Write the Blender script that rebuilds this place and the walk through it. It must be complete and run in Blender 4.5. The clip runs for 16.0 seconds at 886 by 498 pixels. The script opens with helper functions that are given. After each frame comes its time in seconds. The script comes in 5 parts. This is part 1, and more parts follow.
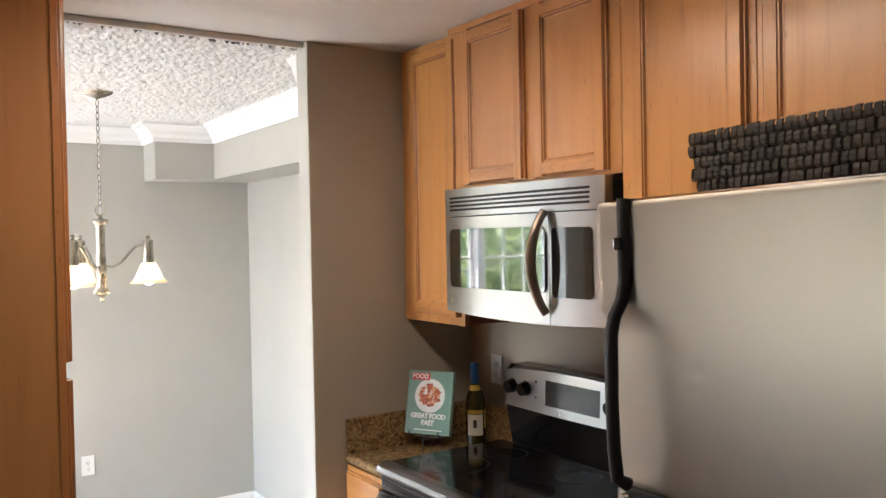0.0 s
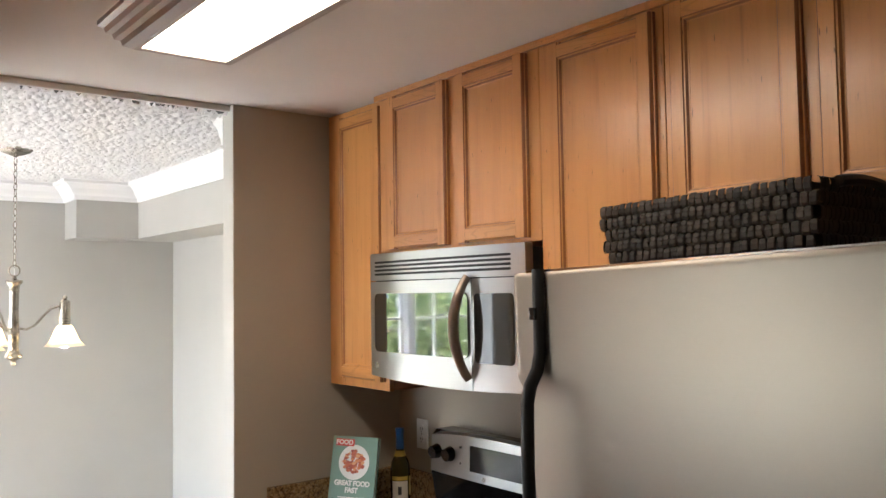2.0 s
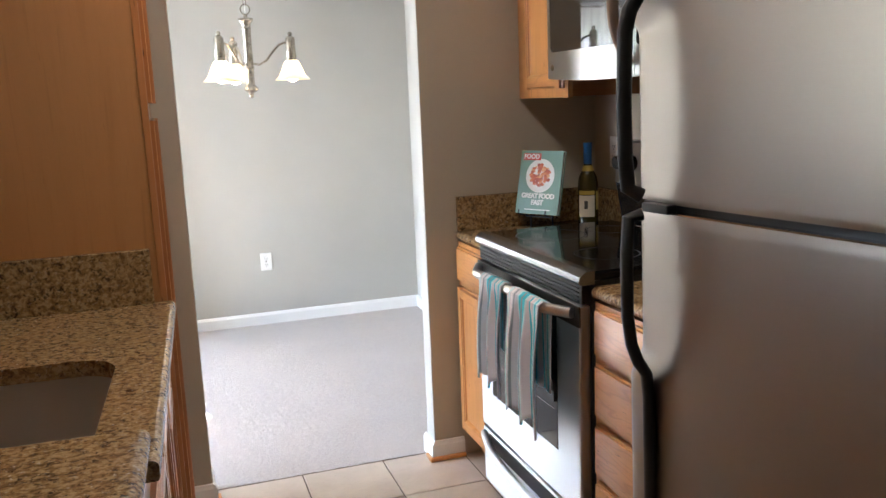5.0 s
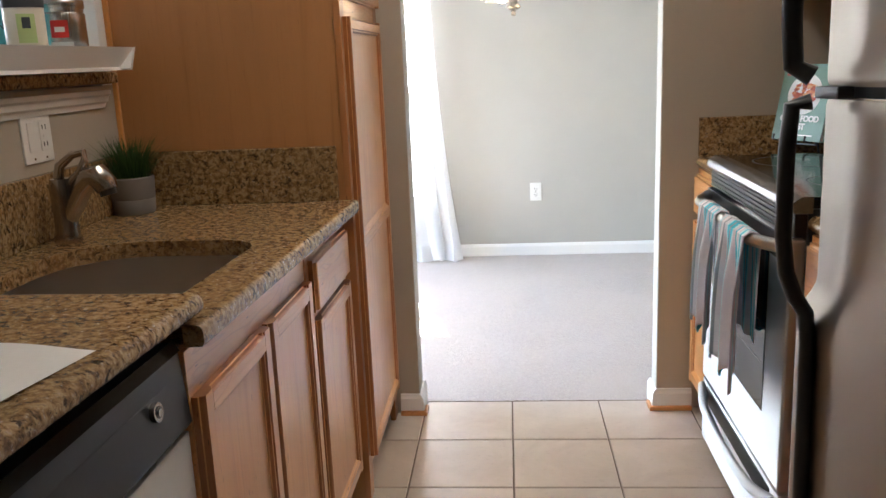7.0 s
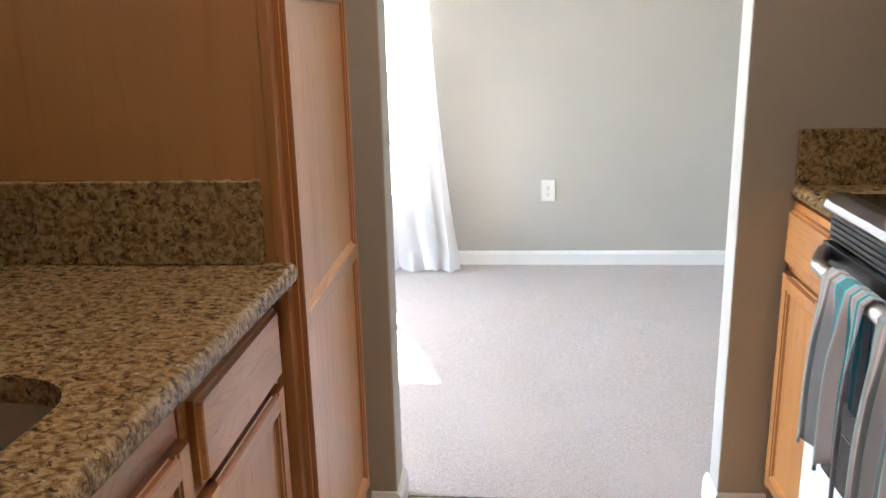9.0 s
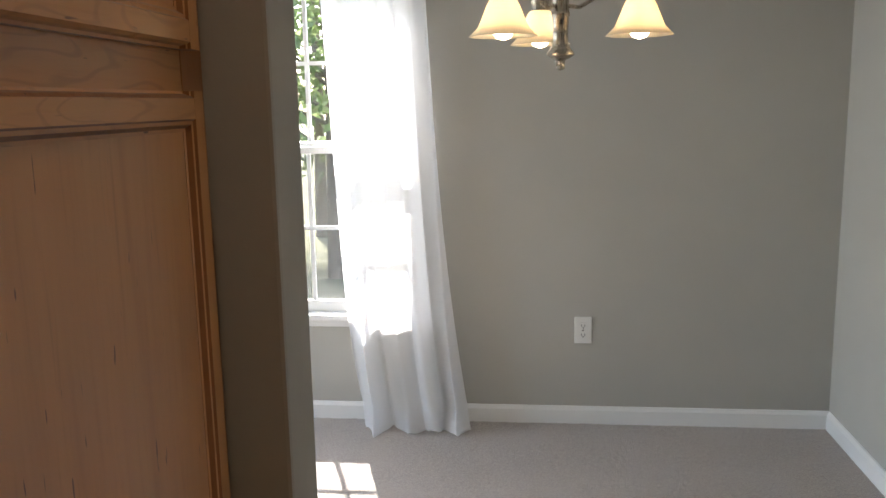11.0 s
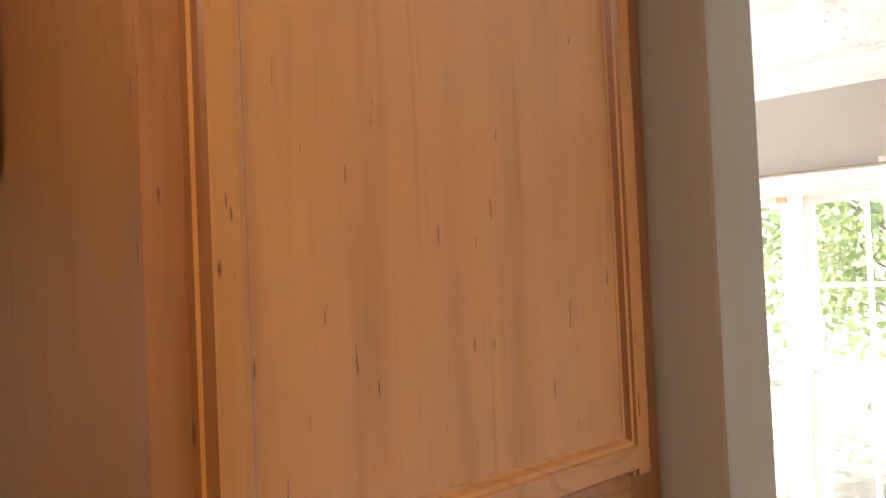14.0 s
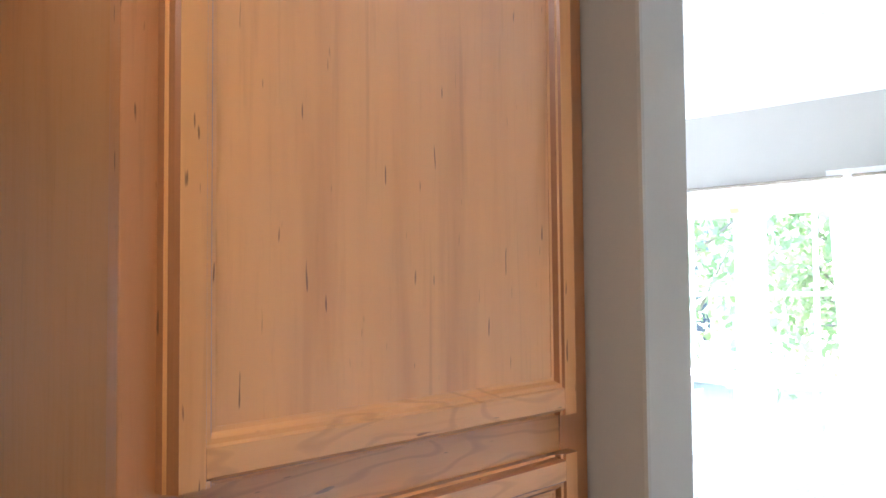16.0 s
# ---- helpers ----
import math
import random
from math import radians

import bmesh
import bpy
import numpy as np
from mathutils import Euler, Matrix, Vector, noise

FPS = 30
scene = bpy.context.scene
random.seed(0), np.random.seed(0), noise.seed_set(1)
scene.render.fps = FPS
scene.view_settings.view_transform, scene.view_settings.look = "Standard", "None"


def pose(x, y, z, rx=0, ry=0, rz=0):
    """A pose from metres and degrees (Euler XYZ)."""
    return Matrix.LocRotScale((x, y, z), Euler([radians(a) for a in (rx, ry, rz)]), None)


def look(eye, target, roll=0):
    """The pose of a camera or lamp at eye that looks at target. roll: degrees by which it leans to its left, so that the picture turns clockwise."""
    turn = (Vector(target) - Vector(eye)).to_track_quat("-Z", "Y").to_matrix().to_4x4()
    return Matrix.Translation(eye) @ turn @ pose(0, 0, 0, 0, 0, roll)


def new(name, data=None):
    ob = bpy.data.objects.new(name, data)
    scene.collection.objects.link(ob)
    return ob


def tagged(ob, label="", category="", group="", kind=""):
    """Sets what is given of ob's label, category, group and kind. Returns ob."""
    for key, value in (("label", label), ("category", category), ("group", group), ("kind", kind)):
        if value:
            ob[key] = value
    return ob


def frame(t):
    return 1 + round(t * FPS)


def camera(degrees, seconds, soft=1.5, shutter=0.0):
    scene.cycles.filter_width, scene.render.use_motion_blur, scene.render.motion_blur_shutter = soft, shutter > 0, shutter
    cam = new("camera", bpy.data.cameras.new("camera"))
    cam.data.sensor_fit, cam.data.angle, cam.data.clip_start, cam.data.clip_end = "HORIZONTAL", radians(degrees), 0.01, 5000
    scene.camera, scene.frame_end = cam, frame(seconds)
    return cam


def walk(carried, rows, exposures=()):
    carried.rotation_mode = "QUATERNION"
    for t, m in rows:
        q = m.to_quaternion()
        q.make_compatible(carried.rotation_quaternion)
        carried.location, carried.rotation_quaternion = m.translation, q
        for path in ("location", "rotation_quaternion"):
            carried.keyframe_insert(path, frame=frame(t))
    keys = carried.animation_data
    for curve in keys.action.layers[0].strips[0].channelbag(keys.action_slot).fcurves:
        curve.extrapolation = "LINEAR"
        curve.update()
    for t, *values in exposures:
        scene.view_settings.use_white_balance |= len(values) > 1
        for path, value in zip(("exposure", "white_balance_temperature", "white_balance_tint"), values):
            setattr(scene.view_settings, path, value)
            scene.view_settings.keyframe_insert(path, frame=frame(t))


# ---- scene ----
cam = camera(56.2, 16.0)

PATH = [
    (0, (0.033, 0.071, 1.719), (1.144, 1.734, 1.688), -1.1),
    (0.5, (0.029, 0.067, 1.75), (1.224, 1.67, 1.777), -1.1),
    (1, (0.044, 0.053, 1.764), (1.264, 1.633, 1.89), -1.1),
    (1.5, (0.049, 0.044, 1.762), (1.288, 1.606, 1.919), -1.2),
    (2, (0.055, 0.043, 1.743), (1.293, 1.61, 1.847), -0.9),
    (2.5, (0.07, 0.033, 1.706), (1.323, 1.592, 1.717), -0.5),
    (3, (0.087, 0.019, 1.643), (1.332, 1.58, 1.534), -0.6),
    (3.5, (0.148, -0.007, 1.574), (1.291, 1.62, 1.357), -1.2),
    (4, (0.229, -0.053, 1.518), (1.247, 1.643, 1.22), -1.1),
    (4.5, (0.327, -0.085, 1.478), (1.14, 1.709, 1.13), -2.1),
    (5, (0.401, -0.102, 1.418), (1.02, 1.765, 1.057), -2.3),
    (5.2, (0.442, -0.105, 1.384), (0.973, 1.789, 1.023), -1.2),
    (7.3, (0.816, 0.078, 1.271), (0.618, 2.013, 0.805), -3.1),
    (7.5, (0.805, 0.149, 1.274), (0.605, 2.081, 0.797), -3.4),
    (8, (0.769, 0.376, 1.293), (0.611, 2.306, 0.794), -3.9),
    (8.5, (0.748, 0.598, 1.286), (0.611, 2.525, 0.767), -2.7),
    (9, (0.764, 0.854, 1.302), (0.605, 2.777, 0.773), -1.3),
    (9.2, (0.761, 0.934, 1.301), (0.608, 2.86, 0.785), -1.3),
    (11.3, (0.795, 1.874, 1.405), (0.525, 3.828, 1.072), -1.2),
    (11.5, (0.802, 1.874, 1.438), (0.42, 3.81, 1.11), -1.3),
    (12, (0.798, 1.906, 1.517), (0.065, 3.75, 1.272), -1.9),
    (12.5, (0.861, 1.939, 1.564), (-0.251, 3.6, 1.489), -1.3),
    (13, (0.946, 1.95, 1.619), (-0.393, 3.435, 1.63), -2.3),
    (13.5, (0.955, 1.976, 1.661), (-0.415, 3.433, 1.702), -3.7),
    (14, (0.894, 1.967, 1.66), (-0.517, 3.383, 1.718), -2.5),
    (14.5, (0.833, 1.988, 1.656), (-0.611, 3.369, 1.739), -2.0),
    (15, (0.858, 1.979, 1.623), (-0.623, 3.32, 1.723), -0.8),
    (15.5, (0.918, 1.928, 1.602), (-0.525, 3.308, 1.725), 0.2),
    (16, (0.968, 1.925, 1.585), (-0.391, 3.39, 1.677), -0.5),
]
EXPOSURES = [(0, 4.7, 6150, 13), (3, 4.7, 5950, 13), (5, 4.8, 5750, 12), (7.5, 4.85, 5750, 11), (9, 4.75, 5900, 12), (11.3, 3.05, 6350, 11), (12.0, 3.05, 6600, 13), (12.6, 3.2, 6800, 17), (13.0, 3.85, 6950, 21), (13.5, 4.15, 7000, 22), (14.0, 4.4, 7000, 20), (14.5, 4.95, 6700, 17), (15.0, 5.05, 5650, 12), (16.0, 4.9, 5200, 11)]
walk(cam, [(t, look(eye, target, roll)) for t, eye, target, roll in PATH], EXPOSURES)

# ---- light and sky ----
SUN_EL, SUN_AZ = radians(46.2), radians(21.0)      # the sun stands beyond the dining window
world = bpy.data.worlds.new("world")
scene.world = world
world.use_nodes = True
wn = world.node_tree.nodes
sky = wn.new("ShaderNodeTexSky")
sky.sky_type, sky.sun_disc = "NISHITA", False
sky.sun_elevation, sky.sun_rotation = SUN_EL, -SUN_AZ
sky.dust_density = 1.8
world.node_tree.links.new(sky.outputs[0], wn["Background"].inputs[0])
wn["Background"].inputs[1].default_value = 0.15

sun = new("sun", bpy.data.lights.new("sun", "SUN"))
sun.data.energy, sun.data.angle, sun.data.color = 5.0, radians(0.6), (1.0, 0.95, 0.86)
sun_dir = Vector((math.sin(SUN_AZ) * math.cos(SUN_EL), -math.cos(SUN_AZ) * math.cos(SUN_EL), -math.sin(SUN_EL)))
sun.matrix_world = look((-4, 12, 12), Vector((-4, 12, 12)) + sun_dir)


def area_lamp(name, x, y, z, target, w, h, watts, colour):
    lamp = new(name, bpy.data.lights.new(name, "AREA"))
    lamp.data.shape, lamp.data.size, lamp.data.size_y = "RECTANGLE", w, h
    lamp.data.energy, lamp.data.color = watts, colour
    lamp.matrix_world = look((x, y, z), target)
    return lamp


# daylight standing in the window openings
area_lamp("living_window_daylight", -3.29, 4.0, 1.15, (0, 4.0, 1.1), 1.9, 2.0, 5.5, (0.86, 0.94, 1.0))

# ---- materials ----


def shader(name):
    m = bpy.data.materials.new(name)
    m.use_nodes = True
    nt = m.node_tree
    return m, nt, nt.nodes["Principled BSDF"]


def link(nt, a, b):
    nt.links.new(a, b)


def coords(nt, scale=(1, 1, 1), turn=(0, 0, 0), vary=0.0):
    tc = nt.nodes.new("ShaderNodeTexCoord")
    mp = nt.nodes.new("ShaderNodeMapping")
    mp.inputs["Scale"].default_value = scale
    mp.inputs["Rotation"].default_value = turn
    link(nt, tc.outputs["Object"], mp.inputs["Vector"])
    if vary:
        oi = nt.nodes.new("ShaderNodeObjectInfo")
        cx = nt.nodes.new("ShaderNodeCombineXYZ")
        ml = nt.nodes.new("ShaderNodeMath")
        ml.operation = "MULTIPLY"
        ml.inputs[1].default_value = vary
        link(nt, oi.outputs["Random"], ml.inputs[0])
        for i in range(3):
            link(nt, ml.outputs[0], cx.inputs[i])
        link(nt, cx.outputs[0], mp.inputs["Location"])
    return mp.outputs["Vector"]


def noise_tex(nt, vec, scale, detail=4.0, rough=0.55, distort=0.0):
    n = nt.nodes.new("ShaderNodeTexNoise")
    n.inputs["Scale"].default_value, n.inputs["Detail"].default_value = scale, detail
    n.inputs["Roughness"].default_value, n.inputs["Distortion"].default_value = rough, distort
    link(nt, vec, n.inputs["Vector"])
    return n.outputs["Fac"]


def ramp(nt, fac, stops):
    r = nt.nodes.new("ShaderNodeValToRGB")
    els = r.color_ramp.elements
    while len(els) < len(stops):
        els.new(0.5)
    for e, (p, c) in zip(els, stops):
        e.position, e.color = p, (c, c, c, 1) if isinstance(c, (int, float)) else (*c, 1)
    link(nt, fac, r.inputs[0])
    return r.outputs[0]


def mix(nt, a, b, fac, mode="MIX"):
    m = nt.nodes.new("ShaderNodeMix")
    m.data_type, m.blend_type = "RGBA", mode
    for sock, v in ((m.inputs[6], a), (m.inputs[7], b), (m.inputs[0], fac)):
        if isinstance(v, (int, float)):
            sock.default_value = v
        elif isinstance(v, tuple):
            sock.default_value = (*v, 1)
        else:
            link(nt, v, sock)
    return m.outputs[2]


def bump(nt, bsdf, height, strength, dist=0.01):
    b = nt.nodes.new("ShaderNodeBump")
    b.inputs["Strength"].default_value, b.inputs["Distance"].default_value = strength, dist
    link(nt, height, b.inputs["Height"])
    link(nt, b.outputs[0], bsdf.inputs["Normal"])


def plain(name, colour, rough=0.5, metal=0.0, grain=60.0, vary=0.06, bumpy=0.05, coat=0.0):
    m, nt, p = shader(name)
    v = coords(nt)
    f = noise_tex(nt, v, grain, 3)
    f2 = noise_tex(nt, v, grain / 14, 3)
    dark = tuple(c * (1 - vary * 1.6) for c in colour)
    lite = tuple(min(1, c * (1 + vary)) for c in colour)
    c = mix(nt, mix(nt, dark, lite, f), mix(nt, dark, lite, f2), 0.5)
    link(nt, c, p.inputs["Base Color"])
    p.inputs["Roughness"].default_value, p.inputs["Metallic"].default_value = rough, metal
    p.inputs["Coat Weight"].default_value = coat
    if bumpy:
        bump(nt, p, f, bumpy, 0.002)
    return m


def wood(name, light, dark, axis="z", rough=0.33, flecks=0.85):
    """Clear-finished maple: soft stripes along the axis, faint broad figure and short dark mineral flecks."""
    m, nt, p = shader(name)
    long, wide = 0.9, 14.0
    sc = {"z": (wide, wide, long), "y": (wide, long, wide), "x": (long, wide, wide)}[axis]
    v = coords(nt, sc, vary=9.0)
    grain = noise_tex(nt, v, 1.9, 4, 0.5, 0.5)
    fine = noise_tex(nt, v, 11, 4, 0.6)
    broad = noise_tex(nt, coords(nt, (3, 3, 1.2), vary=5.0), 1.3, 2)
    c = mix(nt, dark, light, ramp(nt, grain, [(0.26, 0.0), (0.44, 0.75), (0.60, 1.0)]))
    c = mix(nt, c, tuple(x * 0.86 for x in light), ramp(nt, broad, [(0.35, 0.0), (0.75, 0.6)]))
    c = mix(nt, c, tuple(x * 0.8 for x in dark), ramp(nt, fine, [(0.56, 0.0), (0.80, 0.28)]))
    fl = {"z": (190, 190, 26.0), "y": (190, 26.0, 190), "x": (26.0, 190, 190)}[axis]
    fleck = noise_tex(nt, coords(nt, fl, vary=7.0), 1.0, 1, 0.3)
    c = mix(nt, c, tuple(x * 0.28 for x in dark), ramp(nt, fleck, [(0.755, 0.0), (0.80, flecks)]))
    st = {"z": (55, 55, 2.2), "y": (55, 2.2, 55), "x": (2.2, 55, 55)}[axis]
    streak = noise_tex(nt, coords(nt, st, vary=11.0), 1.0, 3, 0.5, 0.3)
    c = mix(nt, c, tuple(x * 0.55 for x in dark), ramp(nt, streak, [(0.62, 0.0), (0.80, 0.5)]))
    if axis != "z":                                     # arched plain-sawn figure on the rails
        ar = {"y": (9, 1.6, 9), "x": (1.6, 9, 9)}[axis]
        hill = noise_tex(nt, coords(nt, ar, vary=13.0), 1.5, 2, 0.4, 0.4)
        up_, sn = nt.nodes.new("ShaderNodeMath"), nt.nodes.new("ShaderNodeMath")
        up_.operation, sn.operation = "MULTIPLY", "SINE"
        up_.inputs[1].default_value = 70.0
        link(nt, hill, up_.inputs[0])
        link(nt, up_.outputs[0], sn.inputs[0])
        c = mix(nt, c, tuple(x * 0.7 for x in dark), ramp(nt, sn.outputs[0], [(0.72, 0.0), (1.0, 0.35)]))
    link(nt, c, p.inputs["Base Color"])
    r = ramp(nt, fine, [(0.2, rough - 0.05), (0.8, rough + 0.09)])
    link(nt, r, p.inputs["Roughness"])
    p.inputs["Coat Weight"].default_value, p.inputs["Coat Roughness"].default_value = (0.85 if rough < 0.5 else 0.2), 0.27
    bump(nt, p, fine, 0.06, 0.001)
    return m


def granite_mat(name):
    m, nt, p = shader(name)
    v = coords(nt, (1.0, 1.35, 1.0))
    a = noise_tex(nt, v, 74, 5, 0.62, 0.5)
    b = noise_tex(nt, coords(nt, (1, 1, 1)), 125, 4, 0.6, 0.3)
    d = noise_tex(nt, v, 60, 5, 0.7, 0.8)
    broad = noise_tex(nt, v, 6, 3)
    c = ramp(nt, a, [(0.28, (0.06, 0.038, 0.02)), (0.40, (0.16, 0.092, 0.04)), (0.50, (0.29, 0.175, 0.072)), (0.60, (0.42, 0.29, 0.145)), (0.76, (0.20, 0.14, 0.08))])
    c = mix(nt, c, (0.48, 0.40, 0.30), ramp(nt, b, [(0.56, 0.0), (0.70, 0.55)]))
    c = mix(nt, c, (0.022, 0.017, 0.013), ramp(nt, d, [(0.555, 0.0), (0.61, 0.92)]))
    c = mix(nt, c, (0.03, 0.022, 0.015), ramp(nt, b, [(0.30, 0.85), (0.37, 0.0)]))
    c = mix(nt, c, (0.33, 0.2, 0.09), ramp(nt, broad, [(0.45, 0.0), (0.75, 0.35)]))
    link(nt, c, p.inputs["Base Color"])
    link(nt, ramp(nt, b, [(0.3, 0.16), (0.7, 0.28)]), p.inputs["Roughness"])
    bump(nt, p, b, 0.04, 0.0008)
    return m


def brushed(name, colour, rough, axis="y", strength=0.015, stretch=0.5, turn=0.0):
    m, nt, p = shader(name)
    sc = {"y": (500, 3, 500), "z": (500, 500, 3), "x": (3, 500, 500)}[axis]
    f = noise_tex(nt, coords(nt, sc), 1.0, 3)
    big = noise_tex(nt, coords(nt, (4, 4, 4)), 1.0, 3)
    link(nt, mix(nt, tuple(c * 0.93 for c in colour), colour, f), p.inputs["Base Color"])
    link(nt, mix(nt, ramp(nt, f, [(0.2, rough - 0.04), (0.8, rough + 0.05)]), ramp(nt, big, [(0.3, rough - 0.03), (0.7, rough + 0.05)]), 0.5), p.inputs["Roughness"])
    p.inputs["Metallic"].default_value = 1.0
    p.inputs["Anisotropic"].default_value, p.inputs["Anisotropic Rotation"].default_value = stretch, turn
    bump(nt, p, f, strength, 0.0006)
    return m


def paint(name, colour, rough=0.6, orange_peel=90.0, strength=0.12):
    m, nt, p = shader(name)
    v = coords(nt)
    f = noise_tex(nt, v, orange_peel, 3, 0.5)
    s = noise_tex(nt, v, 1.6, 3)
    c = mix(nt, tuple(x * 0.95 for x in colour), tuple(min(1, x * 1.03) for x in colour), ramp(nt, s, [(0.3, 0.0), (0.7, 1.0)]))
    link(nt, c, p.inputs["Base Color"])
    p.inputs["Roughness"].default_value = rough
    bump(nt, p, f, strength, 0.0015)
    return m


def glass_dark(name, colour=(0.01, 0.01, 0.012), rough=0.03, ior=1.5):
    m, nt, p = shader(name)
    s = noise_tex(nt, coords(nt), 7, 4)
    link(nt, ramp(nt, s, [(0.35, rough), (0.8, rough + 0.05)]), p.inputs["Roughness"])
    p.inputs["Base Color"].default_value = (*colour, 1)
    p.inputs["IOR"].default_value = ior
    return m


def emitter(name, colour, strength):
    m, nt, p = shader(name)
    p.inputs["Base Color"].default_value = (0.8, 0.8, 0.78, 1)
    p.inputs["Emission Color"].default_value = (*colour, 1)
    p.inputs["Emission Strength"].default_value = strength
    return m


def translucent(name, colour, amount, rough=0.6):
    m, nt, p = shader(name)
    f = noise_tex(nt, coords(nt, (400, 400, 400)), 1.0, 2)
    w = noise_tex(nt, coords(nt, (6, 6, 2)), 1.0, 3)
    c = mix(nt, tuple(x * 0.94 for x in colour), colour, mix(nt, f, w, 0.5))
    link(nt, c, p.inputs["Base Color"])
    p.inputs["Roughness"].default_value = rough
    t = nt.nodes.new("ShaderNodeBsdfTranslucent")
    link(nt, c, t.inputs["Color"])
    ms = nt.nodes.new("ShaderNodeMixShader")
    ms.inputs[0].default_value = amount
    link(nt, p.outputs[0], ms.inputs[1])
    link(nt, t.outputs[0], ms.inputs[2])
    link(nt, ms.outputs[0], nt.nodes["Material Output"].inputs["Surface"])
    return m


def pane_mat(name):
    m, nt, p = shader(name)
    tr = nt.nodes.new("ShaderNodeBsdfTransparent")
    gl = nt.nodes.new("ShaderNodeBsdfGlossy")
    gl.inputs["Roughness"].default_value = 0.02
    ms = nt.nodes.new("ShaderNodeMixShader")
    ms.inputs[0].default_value = 0.05
    link(nt, tr.outputs[0], ms.inputs[1])
    link(nt, gl.outputs[0], ms.inputs[2])
    link(nt, ms.outputs[0], nt.nodes["Material Output"].inputs["Surface"])
    return m


def carpet_mat(name):
    m, nt, p = shader(name)
    v = coords(nt)
    fine = noise_tex(nt, v, 170, 4, 0.75)
    mid = noise_tex(nt, v, 45, 4, 0.65)
    big = noise_tex(nt, v, 2.6, 4, 0.6, 0.6)
    c = mix(nt, (0.28, 0.242, 0.217), (0.60, 0.54, 0.495), ramp(nt, fine, [(0.34, 0.0), (0.66, 1.0)]))
    c = mix(nt, c, (0.34, 0.295, 0.265), ramp(nt, mid, [(0.45, 0.0), (0.75, 0.5)]))
    c = mix(nt, c, (0.49, 0.43, 0.39), ramp(nt, big, [(0.42, 0.0), (0.7, 0.55)]))
    link(nt, c, p.inputs["Base Color"])
    p.inputs["Roughness"].default_value = 0.95
    p.inputs["Sheen Weight"].default_value = 0.25
    bump(nt, p, mix(nt, fine, mid, 0.3), 0.8, 0.007)
    return m


def tile_mat(name):
    m, nt, p = shader(name)
    v = coords(nt, vary=20.0)
    a = noise_tex(nt, v, 5, 5, 0.6, 0.8)
    b = noise_tex(nt, v, 60, 3)
    oi = nt.nodes.new("ShaderNodeObjectInfo")
    c = mix(nt, (0.50, 0.415, 0.335), (0.64, 0.555, 0.465), ramp(nt, a, [(0.3, 0.0), (0.7, 1.0)]))
    c = mix(nt, c, (0.48, 0.39, 0.30), ramp(nt, oi.outputs["Random"], [(0.0, 0.0), (1.0, 0.4)]))
    c = mix(nt, c, (0.30, 0.23, 0.165), ramp(nt, b, [(0.6, 0.0), (0.8, 0.3)]))
    link(nt, c, p.inputs["Base Color"])
    link(nt, ramp(nt, a, [(0.3, 0.28), (0.7, 0.42)]), p.inputs["Roughness"])
    bump(nt, p, a, 0.12, 0.004)
    return m


def wicker_mat(name):
    """Dark-stained leaf strips, each a little lighter or darker, with a fibrous streak along it."""
    m, nt, p = shader(name)
    g = nt.nodes.new("ShaderNodeNewGeometry")
    f = noise_tex(nt, coords(nt, (400, 400, 60)), 1.0, 3)
    c = mix(nt, (0.010, 0.006, 0.004), (0.036, 0.020, 0.011), g.outputs["Random Per Island"])
    c = mix(nt, c, (0.07, 0.038, 0.02), ramp(nt, f, [(0.55, 0.0), (0.8, 0.5)]))
    link(nt, c, p.inputs["Base Color"])
    p.inputs["Roughness"].default_value = 0.55
    p.inputs["Specular IOR Level"].default_value = 0.3
    bump(nt, p, f, 0.25, 0.001)
    return m


def food_mat(name):
    m, nt, p = shader(name)
    g = nt.nodes.new("ShaderNodeNewGeometry")
    c = ramp(nt, g.outputs["Random Per Island"], [(0.0, (0.20, 0.02, 0.008)), (0.5, (0.48, 0.085, 0.025)), (0.85, (0.62, 0.22, 0.07)), (1.0, (0.7, 0.42, 0.2))])
    link(nt, c, p.inputs["Base Color"])
    p.inputs["Roughness"].default_value = 0.4
    return m


def leaf_mat(name, c0, c1):
    m, nt, p = shader(name)
    g = nt.nodes.new("ShaderNodeNewGeometry")
    c = mix(nt, c0, c1, g.outputs["Random Per Island"])
    link(nt, c, p.inputs["Base Color"])
    p.inputs["Roughness"].default_value = 0.6
    t = nt.nodes.new("ShaderNodeBsdfTranslucent")
    link(nt, c, t.inputs["Color"])
    ms = nt.nodes.new("ShaderNodeMixShader")
    ms.inputs[0].default_value = 0.5
    link(nt, p.outputs[0], ms.inputs[1])
    link(nt, t.outputs[0], ms.inputs[2])
    link(nt, ms.outputs[0], nt.nodes["Material Output"].inputs["Surface"])
    return m


MAPLE_L, MAPLE_D = (0.69, 0.315, 0.090), (0.54, 0.222, 0.056)
maple = wood("maple_upright", MAPLE_L, MAPLE_D, "z")
maple_y = wood("maple_along_y", MAPLE_L, MAPLE_D, "y")
# a darker, redder maple for the pantry's face frame
maple_frame = wood("darker_face_frame", (0.46, 0.19, 0.062), (0.36, 0.14, 0.042), "z")
# maple darkened to carry the shade along the door mouldings
edge_shade = wood("shaded_door_edge", (0.38, 0.14, 0.042), (0.28, 0.10, 0.03), "z")
maple_x = wood("maple_along_x", MAPLE_L, MAPLE_D, "x")
ply = wood("pale_ply_edge", (0.66, 0.45, 0.24), (0.56, 0.36, 0.18), "y", 0.5)
veneer = wood("maple_side_veneer", (0.46, 0.212, 0.072), (0.40, 0.175, 0.056), "z", 0.56, 0.15)
granite = granite_mat("granite")
